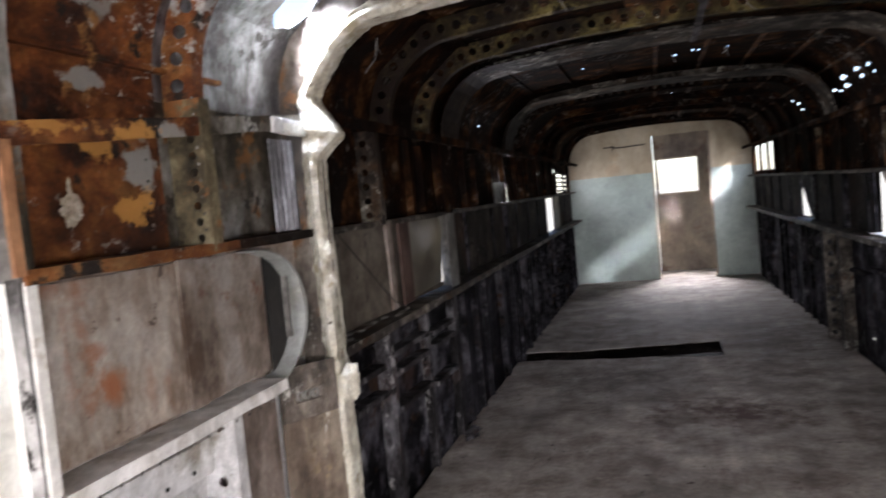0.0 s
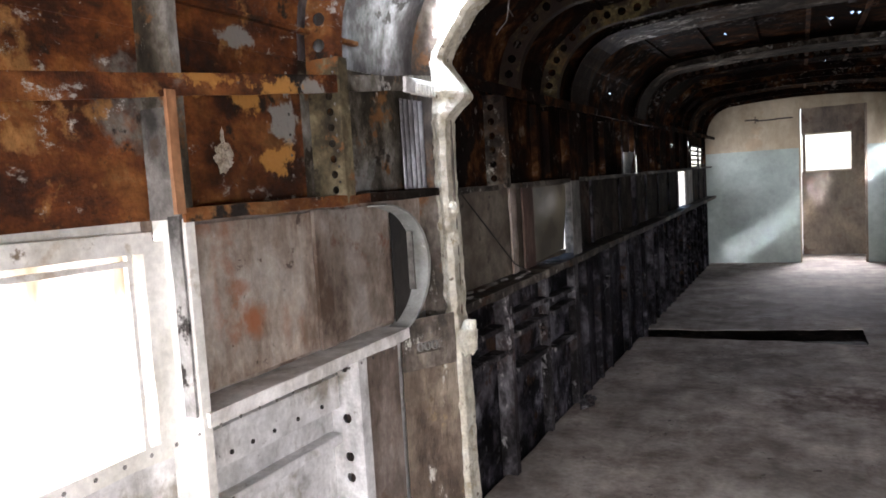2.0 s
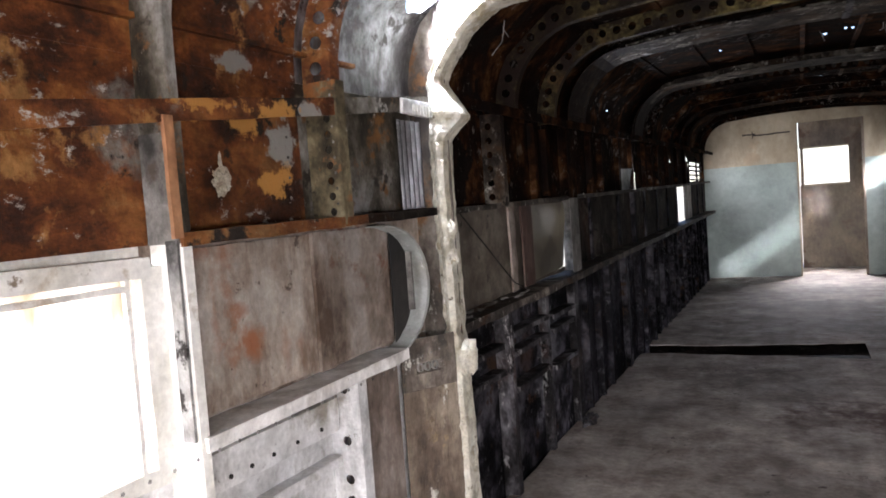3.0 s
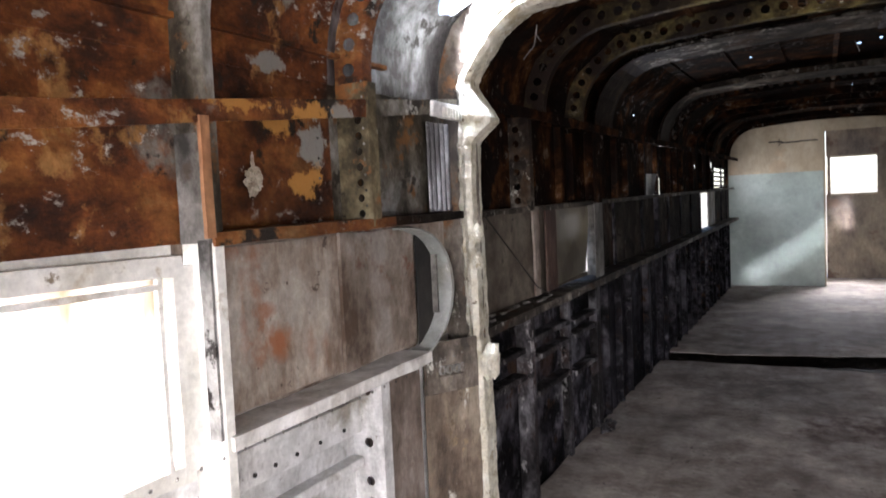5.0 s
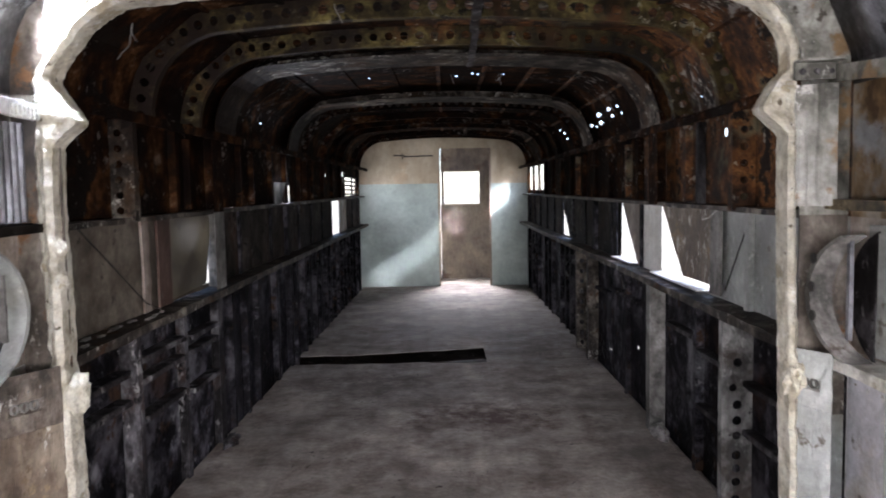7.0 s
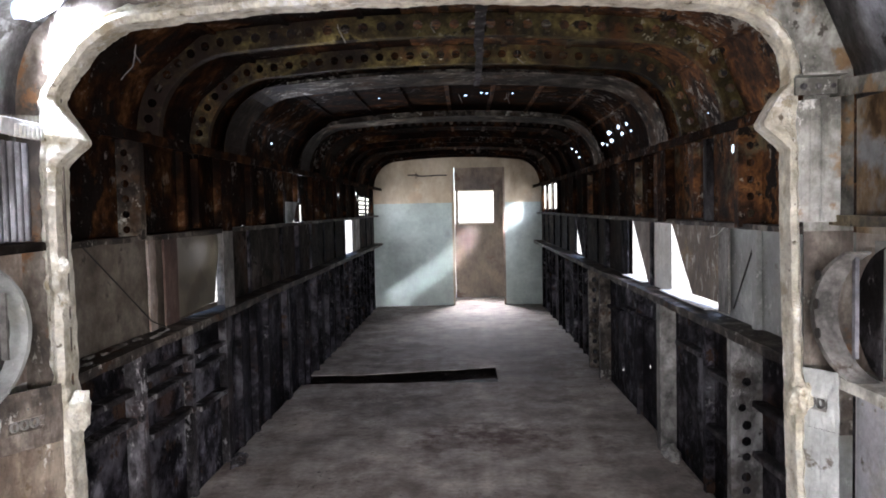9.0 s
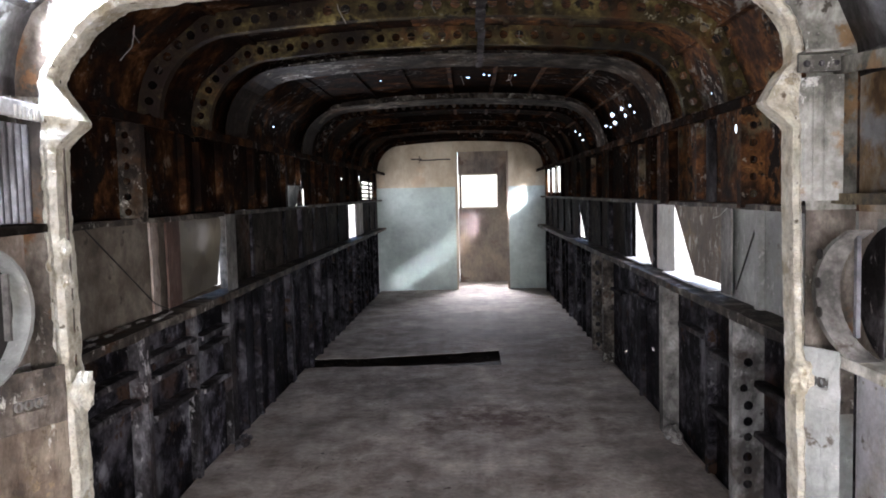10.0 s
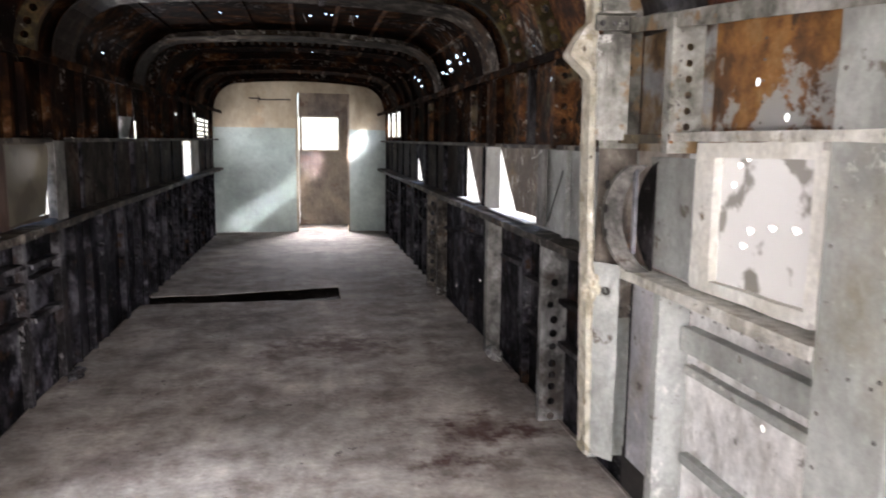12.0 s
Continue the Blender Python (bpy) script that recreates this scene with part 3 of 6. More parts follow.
def pane_material(name, clear, dirt, cut, scale, see, through_share, streak=1.0, top=None):
    """Milky plastic that lets light through, with patches of dirt; see: the share that is clear."""
    m, nt, bsdf = nodes_of(name)
    n, l = nt.nodes, nt.links
    geo = n.new("ShaderNodeNewGeometry")
    t = n.new("ShaderNodeTexNoise")
    t.inputs["Scale"].default_value, t.inputs["Detail"].default_value = scale, 8
    mp = n.new("ShaderNodeMapping")
    mp.inputs["Scale"].default_value = (1, 1, streak)
    l.new(geo.outputs["Position"], mp.inputs["Vector"])
    l.new(mp.outputs["Vector"], t.inputs["Vector"])
    r = n.new("ShaderNodeMapRange")
    r.inputs["From Min"].default_value, r.inputs["From Max"].default_value = cut, cut + (0.3 if top else 0.06)
    fac = t.outputs["Fac"]
    if top:
        sep = n.new("ShaderNodeSeparateXYZ")
        l.new(geo.outputs["Position"], sep.inputs[0])
        up = n.new("ShaderNodeMapRange")
        up.inputs["From Min"].default_value, up.inputs["From Max"].default_value = top - 0.16, top
        up.inputs["To Max"].default_value = 0.22
        l.new(sep.outputs["Z"], up.inputs["Value"])
        both = n.new("ShaderNodeMath")
        l.new(fac, both.inputs[0])
        l.new(up.outputs["Result"], both.inputs[1])
        fac = both.outputs["Value"]
    l.new(fac, r.inputs["Value"])
    mix = n.new("ShaderNodeMix")
    mix.data_type = "RGBA"
    l.new(r.outputs["Result"], mix.inputs["Factor"])
    mix.inputs["A"].default_value, mix.inputs["B"].default_value = (*clear, 1), (*dirt, 1)
    trans = n.new("ShaderNodeBsdfTranslucent")
    l.new(mix.outputs["Result"], trans.inputs["Color"])
    l.new(mix.outputs["Result"], bsdf.inputs["Base Color"])
    bsdf.inputs["Roughness"].default_value = 0.35
    both = n.new("ShaderNodeMixShader")
    both.inputs["Fac"].default_value = through_share
    l.new(bsdf.outputs["BSDF"], both.inputs[1])
    l.new(trans.outputs["BSDF"], both.inputs[2])
    clear_bsdf = n.new("ShaderNodeBsdfTransparent")
    last = n.new("ShaderNodeMixShader")
    last.inputs["Fac"].default_value = see
    l.new(both.outputs["Shader"], last.inputs[1])
    l.new(clear_bsdf.outputs["BSDF"], last.inputs[2])
    l.new(last.outputs["Shader"], n["Material Output"].inputs["Surface"])
    return m


M_PANE_WHITE = pane_material("milky_pane", (0.80, 0.80, 0.78), (0.30, 0.285, 0.25), 0.54, 10, 0.0, 0.06)
M_PANE_DIRT = pane_material("dirty_clear_pane", (0.9, 0.9, 0.88), (0.30, 0.26, 0.20), 0.55, 12, 0.0, 0.6, 0.25, 1.02)

M_HAZY = pane_material("hazy_brown_plastic", (0.11, 0.098, 0.068), (0.07, 0.056, 0.040), 0.50, 7, 0.0, 0.025, 0.8)

# ---- geometry helpers ----
XC = -0.07            # middle of the body
HALF, TOP, RAD = 1.06, 1.83, 0.36   # skin: half width, height, corner radius
DEEP = 0.078          # depth of the frames
SILL, LINTEL, RAIL = 0.73, 1.075, 1.405
Y_BACK, Y_END = -1.6, 9.785
ARCH_Y = 2.605


def lift(y):
    """The body rises a little against the floor towards its far end."""
    return 0.0125 * (y - 4.0)


def skin_curve():
    pts = []
    spring = TOP - 0.035 - RAD
    for k in range(8):
        pts.append((HALF, RAIL + (spring - RAIL) * k / 8))
    for k in range(15):
        a = math.pi / 2 * k / 14
        pts.append((HALF - RAD + RAD * math.cos(a), spring + RAD * math.sin(a)))
    w = HALF - RAD
    for k in range(1, 17):
        u = w * (1 - k / 16)
        pts.append((u, TOP - 0.035 * (u / w) ** 2))
    right = [Vector(p) for p in pts]
    return right + [Vector((-p.x, p.y)) for p in reversed(right[:-1])]


CURVE = skin_curve()
LENGTHS = [0.0]
for a, b in zip(CURVE, CURVE[1:]):
    LENGTHS.append(LENGTHS[-1] + (b - a).length)
S_END = LENGTHS[-1]


def roof(s, d):
    """Across the roof from the right rail to the left one: the place at the length s, d inside the skin."""
    s = min(max(s, 0.0), S_END)
    i = max(k for k in range(len(LENGTHS) - 1) if LENGTHS[k] <= s)
    a, b = CURVE[i], CURVE[i + 1]
    f = (s - LENGTHS[i]) / (LENGTHS[i + 1] - LENGTHS[i])
    p = a.lerp(b, f)
    t0 = (CURVE[min(i + 1, len(CURVE) - 1)] - CURVE[max(i - 1, 0)]).normalized()
    t1 = (CURVE[min(i + 2, len(CURVE) - 1)] - CURVE[i]).normalized()
    t = t0.lerp(t1, f).normalized()
    return p.x - t.y * d, p.y - abs(t.x) * d


class Sheet:
    """Collects faces of one mesh."""

    def __init__(self):
        self.v, self.f = [], []

    def quad(self, pts):
        k = len(self.v)
        self.v += [tuple(p) for p in pts]
        self.f.append(tuple(range(k, k + len(pts))))

    def cell(self, fn, a0, a1, b0, b1, hole=None, n=12):
        """A patch of a surface fn(a, b), with a round hole (a, b, radius) where asked."""
        if hole is None:
            self.quad([fn(a0, b0), fn(a1, b0), fn(a1, b1), fn(a0, b1)])
            return
        ca, cb, r = hole[:3]
        rb = hole[3] if len(hole) > 3 else r
        edge = []
        for k in range(n):
            ang = 2 * math.pi * (k + 0.5) / n
            c, t = math.cos(ang) * (a1 - a0), math.sin(ang) * (b1 - b0)
            ta = ((a1 - ca) if c > 0 else (a0 - ca)) / c if abs(c) > 1e-9 else 1e9
            tb = ((b1 - cb) if t > 0 else (b0 - cb)) / t if abs(t) > 1e-9 else 1e9
            m = min(ta, tb)
            edge.append((ca + c * m, cb + t * m, ang))
        torn = hole[4] if len(hole) > 4 else 0.0
        wob = [1 + torn * noise.noise((k * 1.9, ca, cb)) for k in range(n)]
        ring = [(ca + math.cos(e[2]) * r * f, cb + math.sin(e[2]) * rb * f) for e, f in zip(edge, wob)]
        for k in range(n):
            j = (k + 1) % n
            pts = [edge[k][:2], edge[j][:2], ring[j], ring[k]]
            # the square's corner between two rays
            if abs(edge[k][0] - edge[j][0]) > 1e-6 and abs(edge[k][1] - edge[j][1]) > 1e-6:
                cx = a1 if (edge[k][0] + edge[j][0]) / 2 > ca else a0
                cy = b1 if (edge[k][1] + edge[j][1]) / 2 > cb else b0
                pts.insert(1, (cx, cy))
            self.quad([fn(*p) for p in pts])

    def fill(self, fn, a0, a1, b0, b1, holes):
        """The patch with any number of round holes in it, split between them."""
        if len(holes) < 2:
            if holes:
                a, b, r = holes[0][:3]
                rb = holes[0][3] if len(holes[0]) > 3 else r
                ea, eb = min(1.8 * r, a - a0, a1 - a), min(1.8 * rb, b - b0, b1 - b)
                r, rb = min(r, 0.9 * ea), min(rb, 0.9 * eb)
                for p0, p1, q0, q1 in ((a0, a - ea, b0, b1), (a + ea, a1, b0, b1), (a - ea, a + ea, b0, b - eb), (a - ea, a + ea, b + eb, b1)):
                    if p1 - p0 > 1e-6 and q1 - q0 > 1e-6:
                        self.cell(fn, p0, p1, q0, q1)
                self.cell(fn, a - ea, a + ea, b - eb, b + eb, (a, b, r, rb, *holes[0][4:]), 16)
                return
            self.cell(fn, a0, a1, b0, b1)
            return
        gaps = []
        for axis in (0, 1):
            v = sorted(h[axis] for h in holes)
            gaps += [(q - p, axis, (p + q) / 2) for p, q in zip(v, v[1:])]
        _, axis, mid = max(gaps)
        low, high = [h for h in holes if h[axis] < mid], [h for h in holes if h[axis] >= mid]
        if axis == 0:
            self.fill(fn, a0, mid, b0, b1, low)
            self.fill(fn, mid, a1, b0, b1, high)
        else:
            self.fill(fn, a0, a1, b0, mid, low)
            self.fill(fn, a0, a1, mid, b1, high)

    def box(self, x0, x1, y0, y1, z0, z1):
        k = len(self.v)
        self.v += [(x, y, z) for x in (x0, x1) for y in (y0, y1) for z in (z0, z1)]
        self.f += [tuple(k + i for i in q) for q in ((0, 1, 3, 2), (4, 6, 7, 5), (0, 4, 5, 1), (2, 3, 7, 6), (0, 2, 6, 4), (1, 5, 7, 3))]

    def mesh(self, name, mat):
        index, place, remap = {}, [], []
        for p in self.v:
            key = tuple(round(c, 5) for c in p)
            if key not in index:
                index[key] = len(place)
                place.append(p)
            remap.append(index[key])
        faces = []
        for f in self.f:
            g = [remap[i] for i in f]
            g = [v for k, v in enumerate(g) if v != g[k - 1]]
            if len(set(g)) > 2:
                faces.append(g)
        me = bpy.data.meshes.new(name)
        me.from_pydata(place, [], faces)
        me.materials.append(mat)
        me.validate()
        return me


def part_mesh(name, me, parent=None, label="", thick=0.0, where=None):
    ob = new(name, me)
    if parent:
        ob.parent = parent
    if where is not None:
        ob.matrix_basis = where
    if label:
        ob["label"] = label
    if thick:
        mod = ob.modifiers.new("thickness", "SOLIDIFY")
        mod.thickness, mod.offset = thick, 0
    return ob


def part(name, bm, mat, parent=None, label=""):
    bmesh.ops.recalc_face_normals(bm, faces=bm.faces)
    me = bpy.data.meshes.new(name)
    bm.to_mesh(me)
    bm.free()
    me.materials.append(mat)
    return part_mesh(name, me, parent, label)


def bar(p, q, w, h, up=(0, 0, 1), bevel=0.003, cuts=0, rough=0.0, seed=0):
    """A bevelled bar from p to q, w wide and h high, with uneven edges where rough."""
    p, q = Vector(p), Vector(q)
    ax = (q - p).normalized()
    up = Vector(up)
    side = ax.cross(up).normalized()
    up = side.cross(ax).normalized()
    bm = bmesh.new()
    n = cuts + 1
    rings = []
    for k in range(n + 1):
        c = p.lerp(q, k / n)
        ring = []
        for a, b in ((-1, -1), (1, -1), (1, 1), (-1, 1)):
            o = c + side * (a * w / 2) + up * (b * h / 2)
            if rough:
                o += noise.noise_vector(o * 14 + Vector((seed, 0, 0))) * rough
            ring.append(bm.verts.new(o))
        rings.append(ring)
    for r0, r1 in zip(rings, rings[1:]):
        for k in range(4):
            bm.faces.new((r0[k], r0[(k + 1) % 4], r1[(k + 1) % 4], r1[k]))
    bm.faces.new(rings[0][::-1])
    bm.faces.new(rings[-1])
    if bevel:
        edges = [e for e in bm.edges if e.calc_length() > 2 * bevel and (len(e.link_faces) == 2 and e.calc_face_angle(0) > 0.6)]
        bmesh.ops.bevel(bm, geom=edges, offset=bevel, segments=1, affect="EDGES", profile=0.5)
    return bm


def block(x0, x1, y0, y1, z0, z1, bevel=0.003):
    bm = bmesh.new()
    bmesh.ops.create_cube(bm, size=1, matrix=Matrix.Translation(((x0 + x1) / 2, (y0 + y1) / 2, (z0 + z1) / 2)) @ Matrix.Diagonal((x1 - x0, y1 - y0, z1 - z0, 1)))
    if bevel:
        bmesh.ops.bevel(bm, geom=bm.edges[:], offset=bevel, segments=1, affect="EDGES", profile=0.5)
    return bm


def empty(name, label, category, group="", kind=""):
    ob = new(name)
    ob.empty_display_size = 0.1
    return tagged(ob, label, category, group, kind)


def side_x(side, d=0.0):
    """x of a wall plane d inside the skin; side -1 is the left one."""
    return XC + side * (HALF - d)


# ---- the shell ----
FRAMES = [-1.3, -0.8, -0.3, 0.2, 0.7, 1.15, 1.6, 2.07, ARCH_Y, 3.06, 3.52, 4.03, 4.5, 5.16, 5.55, 6.0, 6.5, 7.0, 7.5, 8.0, 8.5, 9.0, 9.45, Y_END]
BANDS = {"low": (-0.25, SILL), "window": (SILL, LINTEL), "high": (LINTEL, RAIL)}

def wall(side, name):
    me = Sheet()
    me.box(side_x(side) - 0.02 if side < 0 else side_x(side), side_x(side) if side < 0 else side_x(side) + 0.02, Y_BACK, Y_END, -0.32, -0.25)
    base = part_mesh(name, me.mesh(name, M_GRIME))
    return tagged(base, "riveted metal cabin wall, rusted and sooty", "wall", kind="structure")


# gaps in the skin, (y0, y1, z0, z1) with the body's lift left out
GAPS = {
    # the first on each side is unseen, invented behind the start of the walk
    -1: [(-0.6, 0.1, 0.66, 1.035), (0.80, 1.62, 0.675, 1.05), (3.57, 4.06, 0.752, 1.05), (5.30, 5.78, 1.085, 1.20), (7.62, 8.45, 0.735, 1.06), (8.55, 9.35, 1.10, 1.31)],
    1: [(-0.6, 0.3, 0.66, 1.035), (1.80, 2.22, 0.745, 1.075), (3.53, 4.20, 0.742, 1.075), (4.56, 4.98, 0.742, 1.075), (6.55, 7.02, 0.745, 1.04), (8.32, 9.60, 1.13, 1.40)],
}
# small holes (y, z, radius)
HOLES = {
    -1: [(4.44, 1.085, 0.012), (5.2, 1.21, 0.01), (8.35, 1.33, 0.03), (8.42, 1.27, 0.03), (7.3, 1.30, 0.02)],
    1: [(5.25, 0.127, 0.014), (4.595, 0.289, 0.014), (3.42, 1.35, 0.018), (3.2, 1.2, 0.006), (7.6, 1.36, 0.03), (6.3, 1.36, 0.014), (5.3, 1.36, 0.014),
        (2.047, 1.234, 0.010), (1.943, 1.154, 0.010), (1.945, 0.475, 0.010)],
}


def skin_panels(side, parent):
    lines = FRAMES if side < 0 else [{1.6: 1.71, 2.07: 2.22}.get(y, y) for y in FRAMES]
    for y0, y1 in zip([Y_BACK] + lines[:-1], lines):
        for band, (z0, z1) in BANDS.items():
            gaps = [g for g in GAPS[side] if g[0] < y1 and g[1] > y0 and g[2] < z1 and g[3] > z0]
            holes = [h for h in HOLES[side] if y0 < h[0] < y1 and z0 < h[1] < z1]
            ys = sorted({y0, y1, *[min(max(v, y0), y1) for g in gaps for v in g[:2]]})
            zs = sorted({z0, z1, *[min(max(v, z0), z1) for g in gaps for v in g[2:]]})
            sh = Sheet()
            x = side_x(side)

            def fn(y, z):
                return (x + 0.004 * noise.noise((y * 5, z * 5, side)), y, z + lift(y))
            for ya, yb in zip(ys, ys[1:]):
                for za, zb in zip(zs, zs[1:]):
                    cy, cz = (ya + yb) / 2, (za + zb) / 2
                    if any(g[0] < cy < g[1] and g[2] < cz < g[3] for g in gaps):
                        continue
                    sh.fill(fn, ya, yb, za, zb, [h for h in holes if ya < h[0] < yb and za < h[1] < zb])
            if not sh.f:
                continue
            near = y1 <= ARCH_Y + 0.01
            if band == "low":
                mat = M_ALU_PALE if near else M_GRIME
            elif band == "window":
                mat = M_FRAME if (side > 0 and 4.03 < y1 < 4.6) or (side < 0 and y1 < 1.65) else (M_BROWN_DIM if side < 0 else M_HAZE_GREY) if not near and y1 < 4.1 else M_ALU if near else M_SOOTBROWN
            else:
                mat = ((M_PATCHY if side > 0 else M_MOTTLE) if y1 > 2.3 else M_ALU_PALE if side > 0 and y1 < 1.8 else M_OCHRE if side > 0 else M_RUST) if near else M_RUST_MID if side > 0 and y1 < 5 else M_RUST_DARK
            # each sheet is a few millimetres thick
            k = len(sh.v)
            out = 0.004 * side
            sh.v += [(px + out, py, pz) for px, py, pz in sh.v[:k]]
            sh.f += [tuple(k + i for i in reversed(f)) for f in sh.f[:]]
            part_mesh("panel", sh.mesh("panel", mat), parent)


wall_left = wall(-1, "wall_left")
wall_right = wall(1, "wall_right")


def roof_s(x, z=None, side=None):
    """The length along the roof at which it stands over x."""
    best = min(range(400), key=lambda k: abs(roof(S_END * k / 400, 0)[0] + XC - x) + (abs(roof(S_END * k / 400, 0)[1] - z) if z else 0))
    return S_END * best / 400


def roof_skin():
    # (x, z, y, half size across, half size along): small rust holes, thickest over the right middle
    spots = [(0.04, None, 5.10, 0.014, 0.05), (0.13, None, 5.0, 0.010, 0.05), (0.165, None, 5.02, 0.010, 0.045), (0.315, None, 5.0, 0.009, 0.04), (-0.48, None, 5.05, 0.010, 0.04),
             (0.96, 1.57, 5.60, 0.016, 0.07), (0.95, 1.61, 5.30, 0.020, 0.085), (0.96, 1.56, 5.32, 0.018, 0.08), (0.97, 1.555, 5.48, 0.011, 0.05), (0.945, 1.62, 5.02, 0.014, 0.06),
             (0.96, 1.575, 5.0, 0.012, 0.05), (0.96, 1.57, 4.79, 0.009, 0.03), (0.95, 1.61, 4.82, 0.011, 0.04), (0.977, 1.535, 3.43, 0.019, 0.035), (0.98, 1.505, 3.62, 0.006, 0.015),
             (0.95, 1.60, 6.62, 0.012, 0.06), (0.97, 1.55, 6.60, 0.010, 0.06), (0.93, 1.63, 6.75, 0.010, 0.05), (-1.108, 1.56, 4.97, 0.008, 0.03), (0.06, None, 6.95, 0.008, 0.04)]
    holes = [(roof_s(x, z), y, r * 0.82, ry * 0.8, 0.9) for x, z, y, r, ry in spots]
    holes.append((roof_s(-1.0, 1.69), 2.525, 0.095, 0.075, 0.22))
    tears = [(roof_s(0.42), roof_s(-0.15), 6.84, 6.865), (roof_s(0.25), roof_s(-0.35), 8.72, 8.75)]
    sh = Sheet()
    ss = sorted({S_END * k / 44 for k in range(45) if not any(abs(h[0] - S_END * k / 44) < h[2] + 0.006 for h in holes)} | {0.0, S_END} | {v for t in tears for v in t[:2]})
    ys = sorted({Y_BACK, 1.6, 2.07, ARCH_Y, 3.06, 4.3, 6.0, 7.0, 7.5, 8.0, 9.0, Y_END} | {v for t in tears for v in t[2:]})
    ys = [y for y in ys if Y_BACK <= y <= Y_END]

    def fn(s, y):
        i = max(k for k in range(len(ss) - 1) if ss[k] <= s + 1e-9)
        f = (s - ss[i]) / (ss[i + 1] - ss[i])
        u, z = Vector(roof(ss[i], 0)).lerp(Vector(roof(ss[i + 1], 0)), f)
        return (XC + u, y, z + lift(y))
    for s0, s1 in zip(ss, ss[1:]):
        for y0, y1 in zip(ys, ys[1:]):
            cs, cy = (s0 + s1) / 2, (y0 + y1) / 2
            if any(t[0] < cs < t[1] and t[2] < cy < t[3] for t in tears):
                continue
            sh.fill(fn, s0, s1, y0, y1, [h for h in holes if s0 < h[0] < s1 and y0 < h[1] < y1])
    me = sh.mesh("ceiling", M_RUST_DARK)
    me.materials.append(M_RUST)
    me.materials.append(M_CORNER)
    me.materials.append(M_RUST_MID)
    # the lit right of the roof past the arch gets the lighter primer copy
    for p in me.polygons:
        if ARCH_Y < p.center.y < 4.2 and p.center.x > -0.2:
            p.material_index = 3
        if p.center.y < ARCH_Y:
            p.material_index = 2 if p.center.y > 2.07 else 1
    ob = part_mesh("ceiling", me, thick=0.004)
    tagged(ob, "curved metal cabin roof, rusty and pierced by small holes", "ceiling", kind="structure")


roof_skin()

# ---- floor ----
def build_floor():
    sh = Sheet()
    x0, x1 = XC - 1.055, XC + 1.045
    xs = sorted({x0, x1, -0.16, 0.225} | {x0 + (x1 - x0) * k / 60 for k in range(61)})
    FRONT, STEP, BACK = 5.68, 5.60, 6.02
    ys = sorted({Y_BACK, STEP, FRONT, BACK, 11.2} | {y for y in (Y_BACK + 0.2 * k for k in range(64)) if not 5.5 < y < 6.15})

    def fn(x, y):
        dx = dy = 0.0
        if x in (x0, x1):
            dx = 0.018 * noise.noise((y * 2.5, x, 0)) - (0.015 if x > 0 else -0.015)
        worn = noise.noise((x * 6, y, 3)) + 0.6 * noise.noise((x * 19, y, 5))
        if y == BACK:
            # the far lip runs slantwise, the slot widens to one end
            dy = -0.18 + 0.19 * max(0.0, min(1.0, (x + 0.75) / 0.95)) + 0.02 * worn
        elif y == FRONT:
            dy = -0.105 + 0.03 * worn
        elif y == STEP:
            dy = -0.035 + 0.02 * worn
        return (x + dx, y + dy, 0.004 * noise.noise((x * 1.5, y * 1.5, 7)))
    for xa, xb in zip(xs, xs[1:]):
        for ya, yb in zip(ys, ys[1:]):
            cx, cy = (xa + xb) / 2, (ya + yb) / 2
            if cx < 0.225 and (FRONT < cy < BACK or (cx > -0.16 and STEP < cy < BACK)):
                continue
            sh.cell(fn, xa, xb, ya, yb)
    ob = part_mesh("floor", sh.mesh("floor", M_FLOOR), thick=0.004)
    tagged(ob, "worn dusty cabin floor with stains and a slot", "floor", kind="structure")
    ob.modifiers["thickness"].offset = -1
    # solid backing whose dark colour stands for the shade seen through the slot
    sub = Sheet()
    sub.box(XC - 1.05, XC + 1.05, Y_BACK, 11.2, -0.30, -0.045)
    tagged(part_mesh("subfloor", sub.mesh("subfloor", M_SOOTBROWN)), "dark brown backing under the cabin floor, standing in for shade", "floor", kind="structure")


build_floor()

